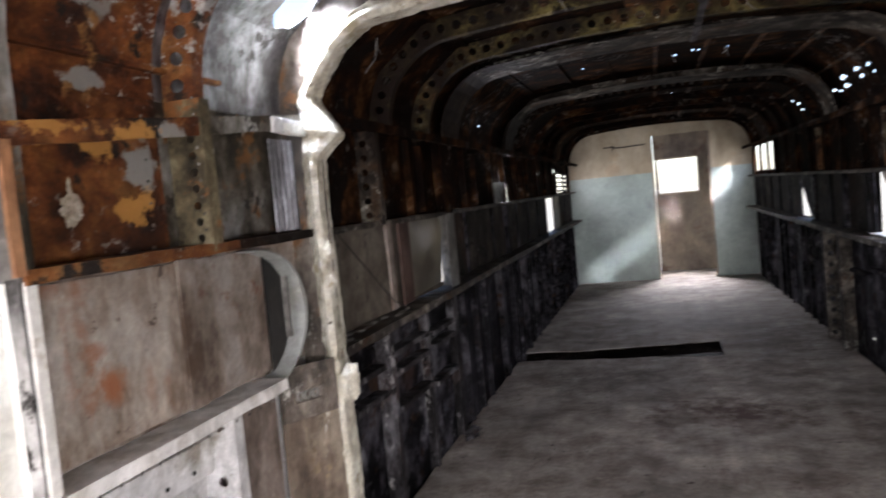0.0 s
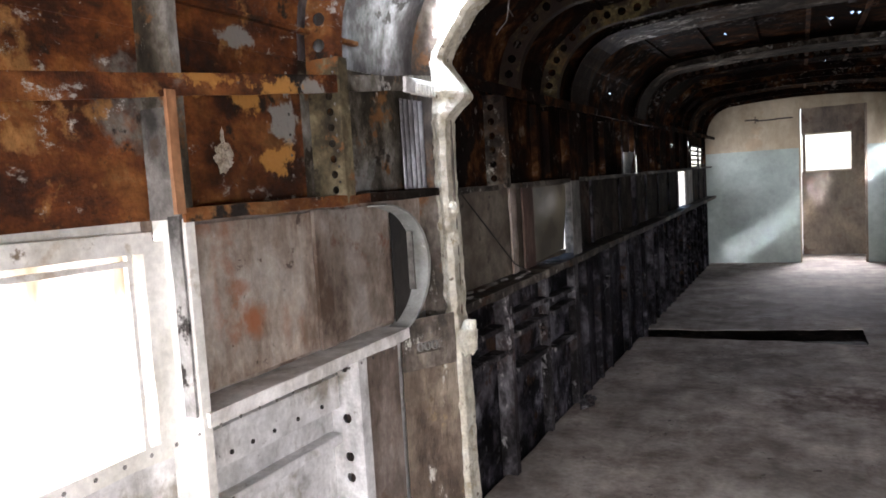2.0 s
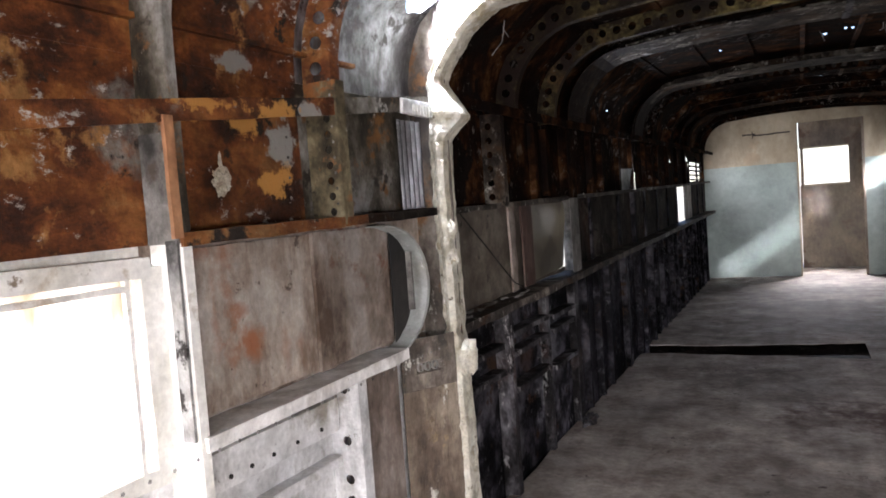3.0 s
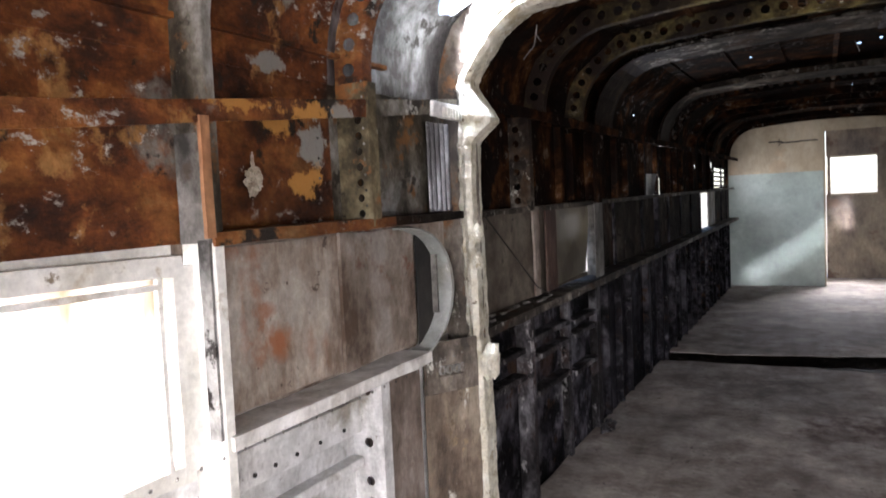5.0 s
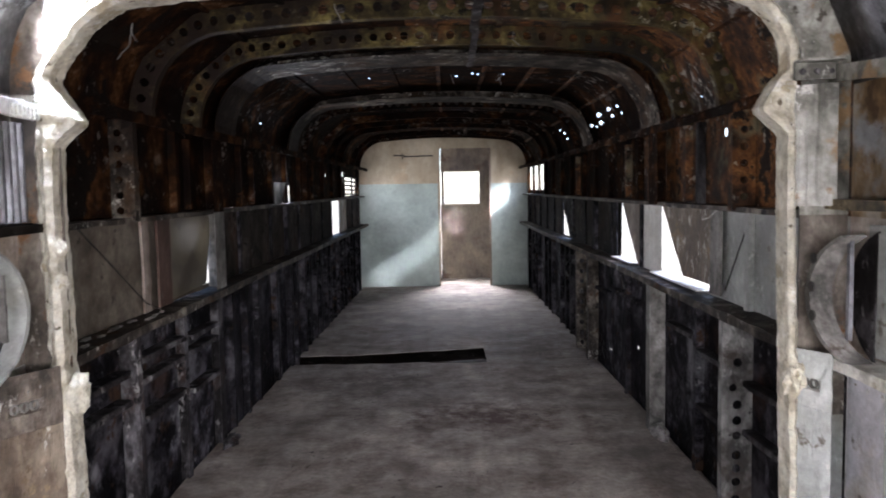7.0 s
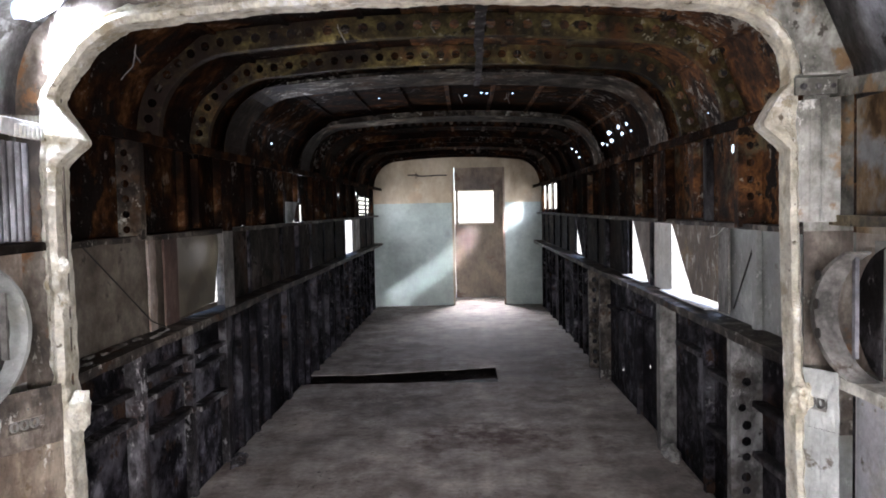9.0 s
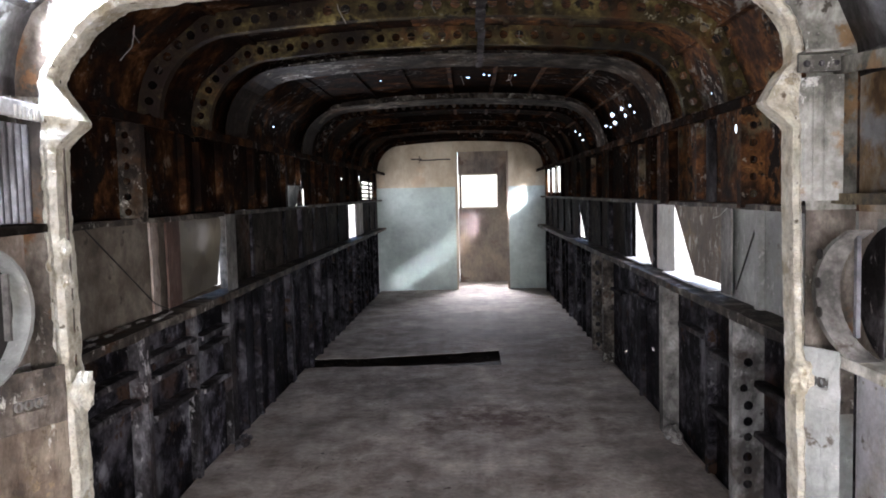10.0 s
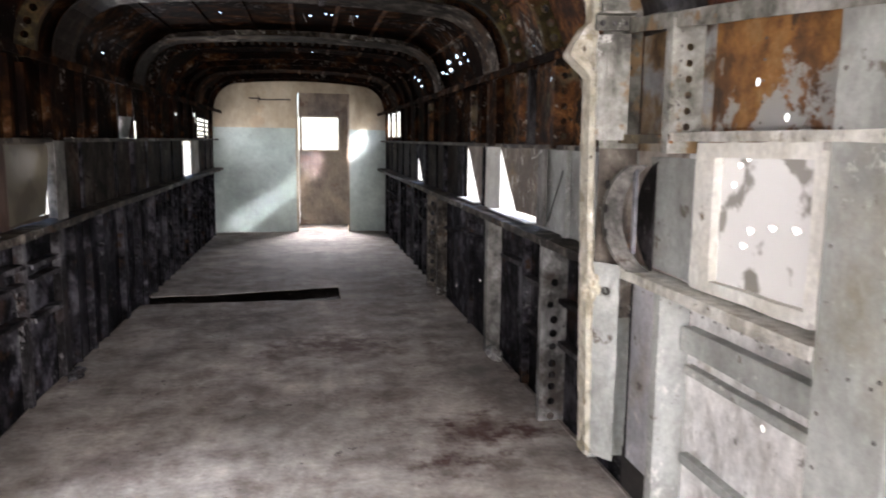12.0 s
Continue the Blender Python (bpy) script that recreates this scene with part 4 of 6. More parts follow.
# ---- hoop frames ----
def hoop(y, roof_mat, side_mat, holed=True, side_holed=("high", "low"), cap=(0.0, 0.035), roof_cap=None, deep=DEEP, window_deep=DEEP, low_deep=DEEP, high_deep=DEEP,
         low_cap=None, right_y=0.0, right_low=None, roof_dy=0.0, skip=(), holes=None, label="dirty riveted hoop frame with round lightening holes"):
    """A frame round the cabin; roof_dy: how far its roof part stands behind its side posts, None for side posts alone.
    holes: for a side and band, the holes (depth, height, radius) in place of the even row."""
    holes = holes or {}
    thing = empty("hoop_frame", label, "frame", "hoop frames along the cabin")
    thing.matrix_basis = pose(0, y, lift(y))
    if roof_dy is not None:
        step = 0.062
        n = int(S_END / step)
        r0, r1 = roof_cap or cap
        sh, fl = Sheet(), Sheet()

        def web(s, d):
            u, z = roof(s, d)
            return (XC + u, 0, z)

        def cap_fn(s, w):
            u, z = roof(s, deep)
            return (XC + u, w, z)
        for k in range(n):
            s0, s1 = S_END * k / n, S_END * (k + 1) / n
            sh.cell(web, s0, s1, 0.002, deep, ((s0 + s1) / 2, deep * 0.52, 0.017) if holed else None, 10)
            fl.cell(cap_fn, s0, s1, r0, r1)
            u0 = [roof(s, deep - 0.012) for s in (s0, s1)]
            fl.quad([cap_fn(s0, r1), cap_fn(s1, r1), (XC + u0[1][0], r1, u0[1][1]), (XC + u0[0][0], r1, u0[0][1])])
        over = pose(0, roof_dy, lift(y + roof_dy) - lift(y))
        part_mesh("roof_web", sh.mesh("roof_web", roof_mat), thing, thick=0.003, where=over)
        part_mesh("roof_cap", fl.mesh("roof_cap", roof_mat), thing, thick=0.003, where=over)
    for side in (-1, 1):
        for band, (z0, z1) in BANDS.items():
            if (side, band) in skip:
                continue
            deep_b = window_deep if band == "window" else low_deep if band == "low" else high_deep
            if band == "low" and side > 0 and right_low:
                deep_b = right_low
            c0, c1 = low_cap if low_cap and band == "low" else cap
            sw, sc = Sheet(), Sheet()
            xc = side_x(side, deep_b)

            def face(d, z):
                return (side_x(side, d), 0, z)
            row = holes.get((side, band))
            if row is None and (band in side_holed or (side, band) in side_holed):
                m = max(1, int((z1 - z0) / 0.07))
                row = [(deep_b * 0.52, z0 + (z1 - z0) * (k + 0.5) / m, 0.017) for k in range(m)]
            cuts = [z0] + [z0 + (z1 - z0) * k / 6 for k in range(1, 6)] + [z1] if not row else [z0, z1]
            for a, b in zip(cuts, cuts[1:]):
                sw.fill(face, 0.002, deep_b, a, b, row or [])
            sc.quad([(xc, c0, z0), (xc, c1, z0), (xc, c1, z1), (xc, c0, z1)])
            sc.quad([(xc, c1, z0), (xc + side * 0.012, c1, z0), (xc + side * 0.012, c1, z1), (xc, c1, z1)])
            mat = side_mat.get((side, band)) or side_mat[band]
            where = pose(0, right_y if side > 0 else 0.0, 0)
            part_mesh("side_web", sw.mesh("side_web", mat), thing, thick=0.003, where=where)
            part_mesh("side_cap", sc.mesh("side_cap", mat), thing, thick=0.003, where=where)
    return thing


far_mats = {"low": M_GRIME, "window": M_HAZE_GREY, "high": M_RUST_MID, (-1, "high"): M_CHANNEL, (1, "low"): M_POST}
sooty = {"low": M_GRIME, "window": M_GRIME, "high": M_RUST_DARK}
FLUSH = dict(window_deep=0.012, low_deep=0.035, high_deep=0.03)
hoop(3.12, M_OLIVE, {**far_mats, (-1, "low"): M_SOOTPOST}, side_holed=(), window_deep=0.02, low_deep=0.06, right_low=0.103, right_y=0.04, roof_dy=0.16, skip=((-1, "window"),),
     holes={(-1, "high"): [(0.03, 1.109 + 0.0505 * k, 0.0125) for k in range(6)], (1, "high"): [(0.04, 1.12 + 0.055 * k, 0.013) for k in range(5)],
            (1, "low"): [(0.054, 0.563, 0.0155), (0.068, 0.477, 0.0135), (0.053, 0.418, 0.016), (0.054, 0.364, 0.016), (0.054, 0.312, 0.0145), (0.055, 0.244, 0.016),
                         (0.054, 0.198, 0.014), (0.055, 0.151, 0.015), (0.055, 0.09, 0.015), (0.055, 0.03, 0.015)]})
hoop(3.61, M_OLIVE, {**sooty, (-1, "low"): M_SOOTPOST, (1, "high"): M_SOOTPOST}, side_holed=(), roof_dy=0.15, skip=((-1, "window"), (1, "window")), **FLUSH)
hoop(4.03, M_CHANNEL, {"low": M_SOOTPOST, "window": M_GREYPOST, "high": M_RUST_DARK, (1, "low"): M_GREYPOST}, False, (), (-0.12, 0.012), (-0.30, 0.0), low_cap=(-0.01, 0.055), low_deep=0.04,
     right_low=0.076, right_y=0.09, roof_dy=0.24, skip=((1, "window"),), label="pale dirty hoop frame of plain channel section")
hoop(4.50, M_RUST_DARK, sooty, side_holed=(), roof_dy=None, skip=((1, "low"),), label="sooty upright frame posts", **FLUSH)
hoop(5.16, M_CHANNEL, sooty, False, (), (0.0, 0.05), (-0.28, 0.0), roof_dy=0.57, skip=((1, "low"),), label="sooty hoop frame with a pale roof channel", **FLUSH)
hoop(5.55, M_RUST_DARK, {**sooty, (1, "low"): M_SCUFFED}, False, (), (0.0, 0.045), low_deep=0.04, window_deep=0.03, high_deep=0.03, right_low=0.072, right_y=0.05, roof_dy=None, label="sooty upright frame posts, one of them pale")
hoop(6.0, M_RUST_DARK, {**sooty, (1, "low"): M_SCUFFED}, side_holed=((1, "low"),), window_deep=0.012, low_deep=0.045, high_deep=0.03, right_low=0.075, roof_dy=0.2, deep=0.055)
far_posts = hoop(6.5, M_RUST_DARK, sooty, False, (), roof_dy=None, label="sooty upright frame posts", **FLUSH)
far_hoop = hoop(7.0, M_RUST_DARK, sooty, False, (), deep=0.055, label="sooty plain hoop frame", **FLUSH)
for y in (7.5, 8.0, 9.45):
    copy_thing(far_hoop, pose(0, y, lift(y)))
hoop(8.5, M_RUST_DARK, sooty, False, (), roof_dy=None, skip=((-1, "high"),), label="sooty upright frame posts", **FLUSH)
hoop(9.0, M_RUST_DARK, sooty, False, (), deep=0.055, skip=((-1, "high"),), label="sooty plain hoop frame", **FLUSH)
near_mats = {"low": M_ALU_PALE, "window": M_ALU_PALE, "high": M_OLIVE_RUST, (1, "high"): M_WORN, (1, "low"): M_HAZE_GREY}
near_hoop = hoop(2.10, M_RUST, near_mats, side_holed=(), window_deep=0.004, high_deep=0.088, low_deep=0.085, right_y=0.168,
                 holes={(-1, "high"): [(0.060, 1.106 + 0.0355 * k, 0.0092) for k in range(8)], (1, "high"): [(0.042, 1.141 + 0.039 * k, 0.0092) for k in range(6)],
                        (-1, "low"): [(0.045, z, 0.012) for z in (0.69, 0.567, 0.474, 0.423, 0.33, 0.25, 0.15)]})
hoop(1.625, M_MOTTLE, {"low": M_FRAME, "window": M_FRAME, "high": M_MOTTLE}, False, (), (0.0, 0.02), label="rusty hoop frame, cream painted beside the window")
for y in (1.15, 0.7, 0.2, -0.3, -0.8, -1.3):
    copy_thing(near_hoop, pose(0, y, lift(y)))

# ---- lengthwise rails ----
def rail(side, y0, y1, z, w, h, d, mat, label, name="stringer", rough=0.003, rise=0.0):
    """An angle section along a wall: a flat top and a lip on its free edge."""
    thing = empty(name, label, "ledge" if "ledge" in name else "rail", "lengthwise rails of the cabin walls")
    x = side_x(side, d)
    n = max(1, int((y1 - y0) / 0.08))
    za, zb = z + lift(y0), z + lift(y1) + rise
    part("plate", bar((x, y0, za + h / 2), (x, y1, zb + h / 2), w, 0.007, bevel=0.0015, cuts=n, rough=rough, seed=z * 31 + d), mat, thing)
    e = x - side * (w / 2 - 0.003)
    part("lip", bar((e, y0, za), (e, y1, zb), 0.007, h, bevel=0.0015, cuts=n, rough=rough, seed=z * 17 + d), mat, thing)
    return thing


for side in (-1, 1):
    rail(side, ARCH_Y + 0.04, Y_END - 0.01, RAIL, 0.05, 0.03, DEEP + 0.006, M_RUST_DARK, "sooty lengthwise rail under the roof curve")
    rail(side, ARCH_Y + 0.04, Y_END - 0.01, LINTEL, 0.06, 0.014, 0.035, M_SCUFFED, "grey metal strip above the window band", rough=0.004)
    rail(side, ARCH_Y + 0.04, Y_END - 0.01, SILL - 0.012, 0.11, 0.026, 0.05, M_SCUFFED, "grey dusty window ledge", "window_ledge", rough=0.006)
    za, zm, zb = (1.200, 1.345, 1.388) if side < 0 else (1.246, 1.384, 1.424)
    rail(side, 0.6, 2.12, za, 0.08, 0.036, 0.045, M_RUST if side < 0 else M_WORN, "rusty ledge under the roof curve", "wall_ledge", 0.003, zm - za)
    rail(side, 2.12, ARCH_Y - 0.04, zm, 0.08, 0.035, 0.045, M_MOTTLE if side < 0 else M_WORN, "grey stained ledge under the roof curve", "wall_ledge", 0.003, zb - zm)
    if side < 0:
        rail(side, 1.62, 2.2, LINTEL + 0.005, 0.085, 0.02, 0.045, M_RUST, "rust stained strip above the window band")
    rail(side, 2.2 if side < 0 else 2.26, ARCH_Y - 0.04, LINTEL + (0.005 if side < 0 else 0.032), 0.085, 0.02, 0.045, M_SOOTBROWN if side < 0 else M_OLIVE_RUST, "rusty strip above the window band")
    rail(side, 1.632 if side < 0 else 1.705, 2.34 if side < 0 else ARCH_Y - 0.05, SILL - 0.01, 0.10, 0.024, 0.04, M_DUSTY if side < 0 else M_CREAM, "pale dusty window ledge", "window_ledge", 0.004)
rail(1, 1.5, 2.26, LINTEL + 0.037, 0.085, 0.018, 0.045, M_CREAM, "cream painted strip above the window")

# black bar painted as the shade in the gap between wall and floor
gap = part("baseboard", bar((side_x(1, 0.010), 2.29, 0.03), (side_x(1, 0.010), 2.60, 0.03), 0.008, 0.20, bevel=0.001), M_DARK)
tagged(gap, "black strip below the panels, standing in for the shaded gap at the floor's edge", "baseboard", kind="structure")

# ---- cream arch ----
def arch_edge(k, n, d):
    """Runs from the floor on the right over the roof to the floor on the left."""
    lower = 1.405
    total = S_END + 2 * lower
    s = total * k / n
    if s < lower:
        return HALF - d, s
    if s > lower + S_END:
        return -(HALF - d), lower - (s - lower - S_END)
    return roof(s - lower, d)


def build_arch():
    thing = empty("arch", "cream painted arch with cracked flaking edges across the cabin", "arch")
    thing.matrix_basis = pose(XC - 0.005, ARCH_Y, lift(ARCH_Y))
    n = 460

    def lean(k, z):
        right = k < n / 2
        d = 0.142 + (0.03 if right else -0.022) * min(z / 1.1, 1.0)
        return d + (0.158 - d) * min(max((z - 1.42) / 0.2, 0), 1)

    def sweep(name, mat, inner, outer, front, back, ragged, label="", first=0, last=None):
        bm = bmesh.new()
        rings = []
        for k in range(first, (last or n) + 1):
            z = arch_edge(k, n, 0)[1]
            wedge = max(0.0, 1 - abs(z - 1.345) / (0.11 if z > 1.345 else 0.06)) * 0.068 if z < 1.5 else 0.0
            calm = 0.5 if k < n * 0.3 else 1.2
            ragged_k = ragged * calm
            chip = max(0.0, noise.noise((k * 0.21, 4, inner * 50)) - 0.25) * 2.2
            rough = ragged_k * (0.8 * noise.noise((k * 0.07, 0, inner * 90)) + 0.3 * noise.noise((k * 0.45, 5, inner * 90)) + 0.4 * noise.noise((k * 1.9, 2, 7)) - chip)
            d_in = lean(k, z) + inner + wedge + rough
            d_out = lean(k, z) + outer * (0.72 if k < n * 0.33 else 1.0) + wedge * 0.1 + ragged * 0.8 * noise.noise((k * 0.5, 7, outer * 90))
            f = front + ragged * noise.noise((k * 0.4, 9, 2))
            r = back + ragged * noise.noise((k * 0.4, 3, 8))
            a, b = arch_edge(k, n, d_in), arch_edge(k, n, d_out)
            m = arch_edge(k, n, d_in * 0.5 + d_out * 0.5)
            rings.append([bm.verts.new(p) for p in ((b[0], f + 0.006, b[1]), (m[0], f - 0.004 + ragged_k * (0.7 * noise.noise((k * 0.35, 1, 4)) + 0.5 * noise.noise((k * 1.7, 1, 4))), m[1]), (a[0], f + 0.006, a[1]), (a[0], r, a[1]), (b[0], r, b[1]))])
        for r0, r1 in zip(rings, rings[1:]):
            for k in range(5):
                bm.faces.new((r0[k], r0[(k + 1) % 5], r1[(k + 1) % 5], r1[k]))
        bm.faces.new(rings[0])
        bm.faces.new(rings[-1][::-1])
        part(name, bm, mat, thing, label)
    sweep("rim", M_ARCH, 0.0, -0.030, -0.04, 0.03, 0.0055, "", round(n * 0.14 / (S_END + 2.81)))
    sweep("bead", M_ARCH, -0.036, -0.052, -0.018, 0.0, 0.009, "flaking cream bead", int(n * 0.36))
    step = n / (S_END + 2.81)
    sweep("bead", M_ARCH, -0.045, -0.066, -0.022, 0.0, 0.009, "flaking cream bead", round(0.15 * step), round(0.60 * step))
    sweep("bead", M_PATCHY, -0.034, -0.052, -0.026, 0.0, 0.009, "rusty tan bead", n - round(0.56 * step), n)
    for name, low, high, right, mat, label in (
            ("upper_web", 1.08, 9, True, M_WORN, "worn grey green web"), ("upper_web", 1.08, 9, False, M_WEB, "brown stained web"), ("middle_web", 0.56, 1.08, True, M_WEB, "brown stained web"), ("middle_web", 0.56, 1.08, False, M_WEB, "brown stained web"),
            ("lower_web", 0.12, 0.56, True, M_HAZE_GREY, "pale grey web"), ("lower_web", -1, 0.56, False, M_YELLOWED, "yellowed pale web")):
        sh = Sheet()
        for k in range(n):
            z = arch_edge(k + 0.5, n, 0)[1]
            if low <= z < high and (right is None or right == (k < n / 2)):
                p = [arch_edge(k, n, 0.003), arch_edge(k + 1, n, 0.003), arch_edge(k + 1, n, 0.125), arch_edge(k, n, 0.125)]
                sh.quad([(u, 0.0, z) for u, z in p])
        part_mesh(name, sh.mesh(name, mat), thing, label, thick=0.006)


build_arch()

# ---- bulkhead and vestibule ----
def bulkhead():
    y, t = Y_END, 0.03
    dx0, dx1, dz = -0.135, 0.525, 1.735

    root = empty("bulkhead", "two-tone painted bulkhead, beige above pale green", "wall", kind="structure")

    def skin_top(x):
        u = abs(x - XC)
        w = HALF - RAD
        if u < w:
            return TOP - 0.035 * (u / w) ** 2 + lift(y)
        return TOP - 0.035 - RAD + math.sqrt(max(RAD ** 2 - (u - w) ** 2, 0)) + lift(y)
    LINE = 1.30
    def panel(x0, x1, z0, z1, mat, name, label):
        sh = Sheet()
        n = 14
        for k in range(n):
            a, b = x0 + (x1 - x0) * k / n, x0 + (x1 - x0) * (k + 1) / n
            za, zb = (min(z1, skin_top(a)), min(z1, skin_top(b))) if z1 > 1.4 else (z1, z1)
            for yy, flip in ((y, False), (y + t, True)):
                q = [(a, yy, z0), (b, yy, z0), (b, yy, zb), (a, yy, za)]
                sh.quad(q[::-1] if flip else q)
        sh.quad([(x0, y, z0), (x0, y, min(z1, skin_top(x0))), (x0, y + t, min(z1, skin_top(x0))), (x0, y + t, z0)])
        sh.quad([(x1, y, z0), (x1, y + t, z0), (x1, y + t, min(z1, skin_top(x1))), (x1, y, min(z1, skin_top(x1)))])
        part_mesh(name, sh.mesh(name, mat), root, label)
    L, R = XC - HALF, XC + HALF
    panel(L, dx0, -0.1, LINE, M_GREEN, "lower_panel", "pale green painted panel")
    panel(L, dx0, LINE, 3, M_BEIGE, "upper_panel", "stained beige painted panel")
    panel(dx1, R, -0.1, LINE - 0.01, M_GREEN, "lower_panel", "pale green painted panel")
    panel(dx1, R, LINE - 0.01, 3, M_BEIGE, "upper_panel", "stained beige painted panel")
    panel(dx0, dx1, dz, 3, M_BEIGE, "header_panel", "stained beige painted panel")
    # vestibule behind
    vs = Sheet()
    vs.box(dx0 - 0.35, dx0 - 0.31, y + t, 10.614, -0.1, 1.95)
    vs.box(dx1 + 0.31, dx1 + 0.35, y + t, 10.614, -0.1, 1.95)
    vs.box(dx0 - 0.35, dx1 + 0.35, y + t, 10.62, 1.90, 1.95)
    tagged(part_mesh("vestibule_wall", vs.mesh("vestibule_wall", M_BEIGE)), "beige walls of the small lobby behind the bulkhead", "wall", kind="structure")
    back = Sheet()
    back.box(dx0 - 0.35, -0.118, 10.614, 10.65, -0.1, 1.90)
    back.box(0.55, dx1 + 0.35, 10.614, 10.65, -0.1, 1.90)
    back.box(-0.10, 0.55, 10.618, 10.65, 1.78, 1.90)
    tagged(part_mesh("wall_end", back.mesh("wall_end", M_BEIGE)), "beige end wall round the door", "wall", kind="structure")
    door = empty("door", "closed brown stained door with an open window hole", "door")
    wx0, wx1, wz0, wz1 = -0.065, 0.42, 1.02, 1.475
    lf = Sheet()
    X0, X1, Z1 = -0.11, 0.56, 1.795
    for x0, x1, z0, z1, mat in ((X0, X1, 0.005, wz0, 0), (X0 + 0.012, wx0, wz0, wz1, 0), (wx1, X1, wz0, wz1, 0), (X0, X1, wz1, Z1, 0)):
        lf.box(x0, x1, 10.577, 10.612, z0, z1)
    leaf = part_mesh("leaf", lf.mesh("leaf", M_DOOR), door)
    for p, q in (((wx0, wz0), (wx1, wz0)), ((wx0, wz1), (wx1, wz1)), ((wx0, wz0), (wx0, wz1)), ((wx1, wz0), (wx1, wz1))):
        part("window_trim", bar((p[0], 10.572, p[1]), (q[0], 10.572, q[1]), 0.02, 0.02), M_BEIGE, leaf)
    for x, z0, z1, w, mat in ((dx1 - 0.008, 0.0, dz, 0.022, M_DOOR), (dx0 + 0.006, 0.0, dz, 0.014, M_BEIGE)):
        tagged(part("door_frame", bar((x, y - 0.006, z0), (x, y - 0.006, z1), w, 0.014, up=(0, 1, 0), bevel=0.002, cuts=10, rough=0.002), mat), "narrow stained trim beside the doorway", "trim", kind="structure")
    # unreadable scrawl
    scr = empty("scrawl", "dark unreadable scrawl on the beige bulkhead paint", "writing")
    for x0, x1, z in ((-0.69, -0.55, 1.655), (-0.57, -0.36, 1.64), (-0.38, -0.19, 1.645)):
        part("stroke", block(x0, x1, y - 0.004, y - 0.001, z - 0.008, z + 0.008, 0), M_INK, scr)
    part("stroke", block(-0.585, -0.575, y - 0.004, y - 0.001, 1.61, 1.69, 0), M_INK, scr)


bulkhead()

# ---- flaps and panes in the window openings ----
def flap(side, pts, d, mat, label, name="flap", bend=0.0, category="panel"):
    """A thin sheet with the corners (y, z), d inside the skin, bent inwards towards its free edge."""
    sh = Sheet()
    x = side_x(side, d)
    n = 6
    a, b, c, e = [Vector(p) for p in pts]

    def fn(u, v):
        p = a.lerp(b, u).lerp(e.lerp(c, u), v)
        return (x - side * bend * u * u + 0.003 * noise.noise((p.x * 9, p.y * 9, 4)), p.x, p.y + lift(p.x))
    for i in range(n):
        for j in range(n):
            sh.cell(fn, i / n, (i + 1) / n, j / n, (j + 1) / n)
    ob = part_mesh(name, sh.mesh(name, mat), thick=0.003)
    return tagged(ob, label, category)


flap(1, ((3.50, 1.08), (4.125, 1.08), (3.82, 0.775), (3.50, 0.775)), 0.008, M_YELLOWED, "brown stained metal flap hanging across a window hole", bend=0.012)
flap(1, ((4.52, 1.08), (4.88, 1.08), (4.54, 0.742), (4.52, 0.742)), 0.008, M_ALU_BROWN, "dark stained metal flap hanging across a window hole", bend=0.01)
flap(1, ((6.50, 1.06), (6.98, 1.06), (6.62, 0.742), (6.50, 0.742)), 0.008, M_GRIME, "sooty metal flap hanging across a window hole", bend=0.01)
flap(-1, ((3.56, 1.06), (4.05, 1.06), (3.965, 0.760), (3.56, 0.744)), 0.008, M_HAZY, "dull hazy plastic sheet covering most of a window hole", bend=0.004)
flap(-1, ((8.5, 1.08), (7.98, 1.08), (7.92, 0.735), (8.5, 0.735)), 0.008, M_ALU, "grey sheet covering half of a window hole", bend=0.01)
flap(-1, ((5.28, 1.22), (5.54, 1.22), (5.40, 1.085), (5.28, 1.085)), 0.01, M_BARE, "torn pale sheet in a high hole of the wall", bend=0.02)
flap(1, ((8.62, 1.42), (8.40, 1.42), (8.46, 1.12), (8.56, 1.12)), 0.01, M_BEIGE, "torn beige sheet in a high hole of the wall", bend=0.02)

louvre = empty("louvre", "sooty metal louvre in a high hole of the wall", "grille")
for k in range(5):
    z = 1.115 + 0.047 * k + lift(8.95)
    part("slat", bar((side_x(-1, 0.012), 8.5, z), (side_x(-1, 0.012), 9.4, z), 0.012, 0.018, bevel=0.001), M_GRIME, louvre)
part("upright", bar((side_x(-1, 0.012), 8.98, 1.08 + lift(9)), (side_x(-1, 0.012), 8.98, 1.34 + lift(9)), 0.03, 0.02, up=(1, 0, 0)), M_GRIME, louvre)

# window panels of the first bays past the arch: brown upright strip, cord
def strip(side, y0, y1, z0, z1, d, mat, label, name="upright_strip", rough=0.002):
    x = side_x(side, d)
    bm = bar((x, (y0 + y1) / 2, z0 + lift(y0)), (x, (y0 + y1) / 2, z1 + lift(y0)), y1 - y0, 0.008, up=(1, 0, 0), bevel=0.002, cuts=8, rough=rough, seed=y0 * 7)
    ob = part(name, bm, mat)
    return tagged(ob, label, "strip", "upright strips on the walls")


strip(-1, 3.42, 3.54, 0.74, 1.07, 0.02, M_BROWNRED, "rust brown upright strip between window panels")
strip(-1, 3.30, 3.36, 0.74, 1.07, 0.014, M_ALU_BROWN, "ragged grey upright strip between window panels", rough=0.006)
strip(1, 3.40, 3.50, 0.75, 1.07, 0.02, M_GREYPOST, "grey upright strip beside a window hole")
strip(1, 4.99, 5.10, 0.74, 1.07, 0.02, M_GRIME, "sooty upright strip beside a window hole")
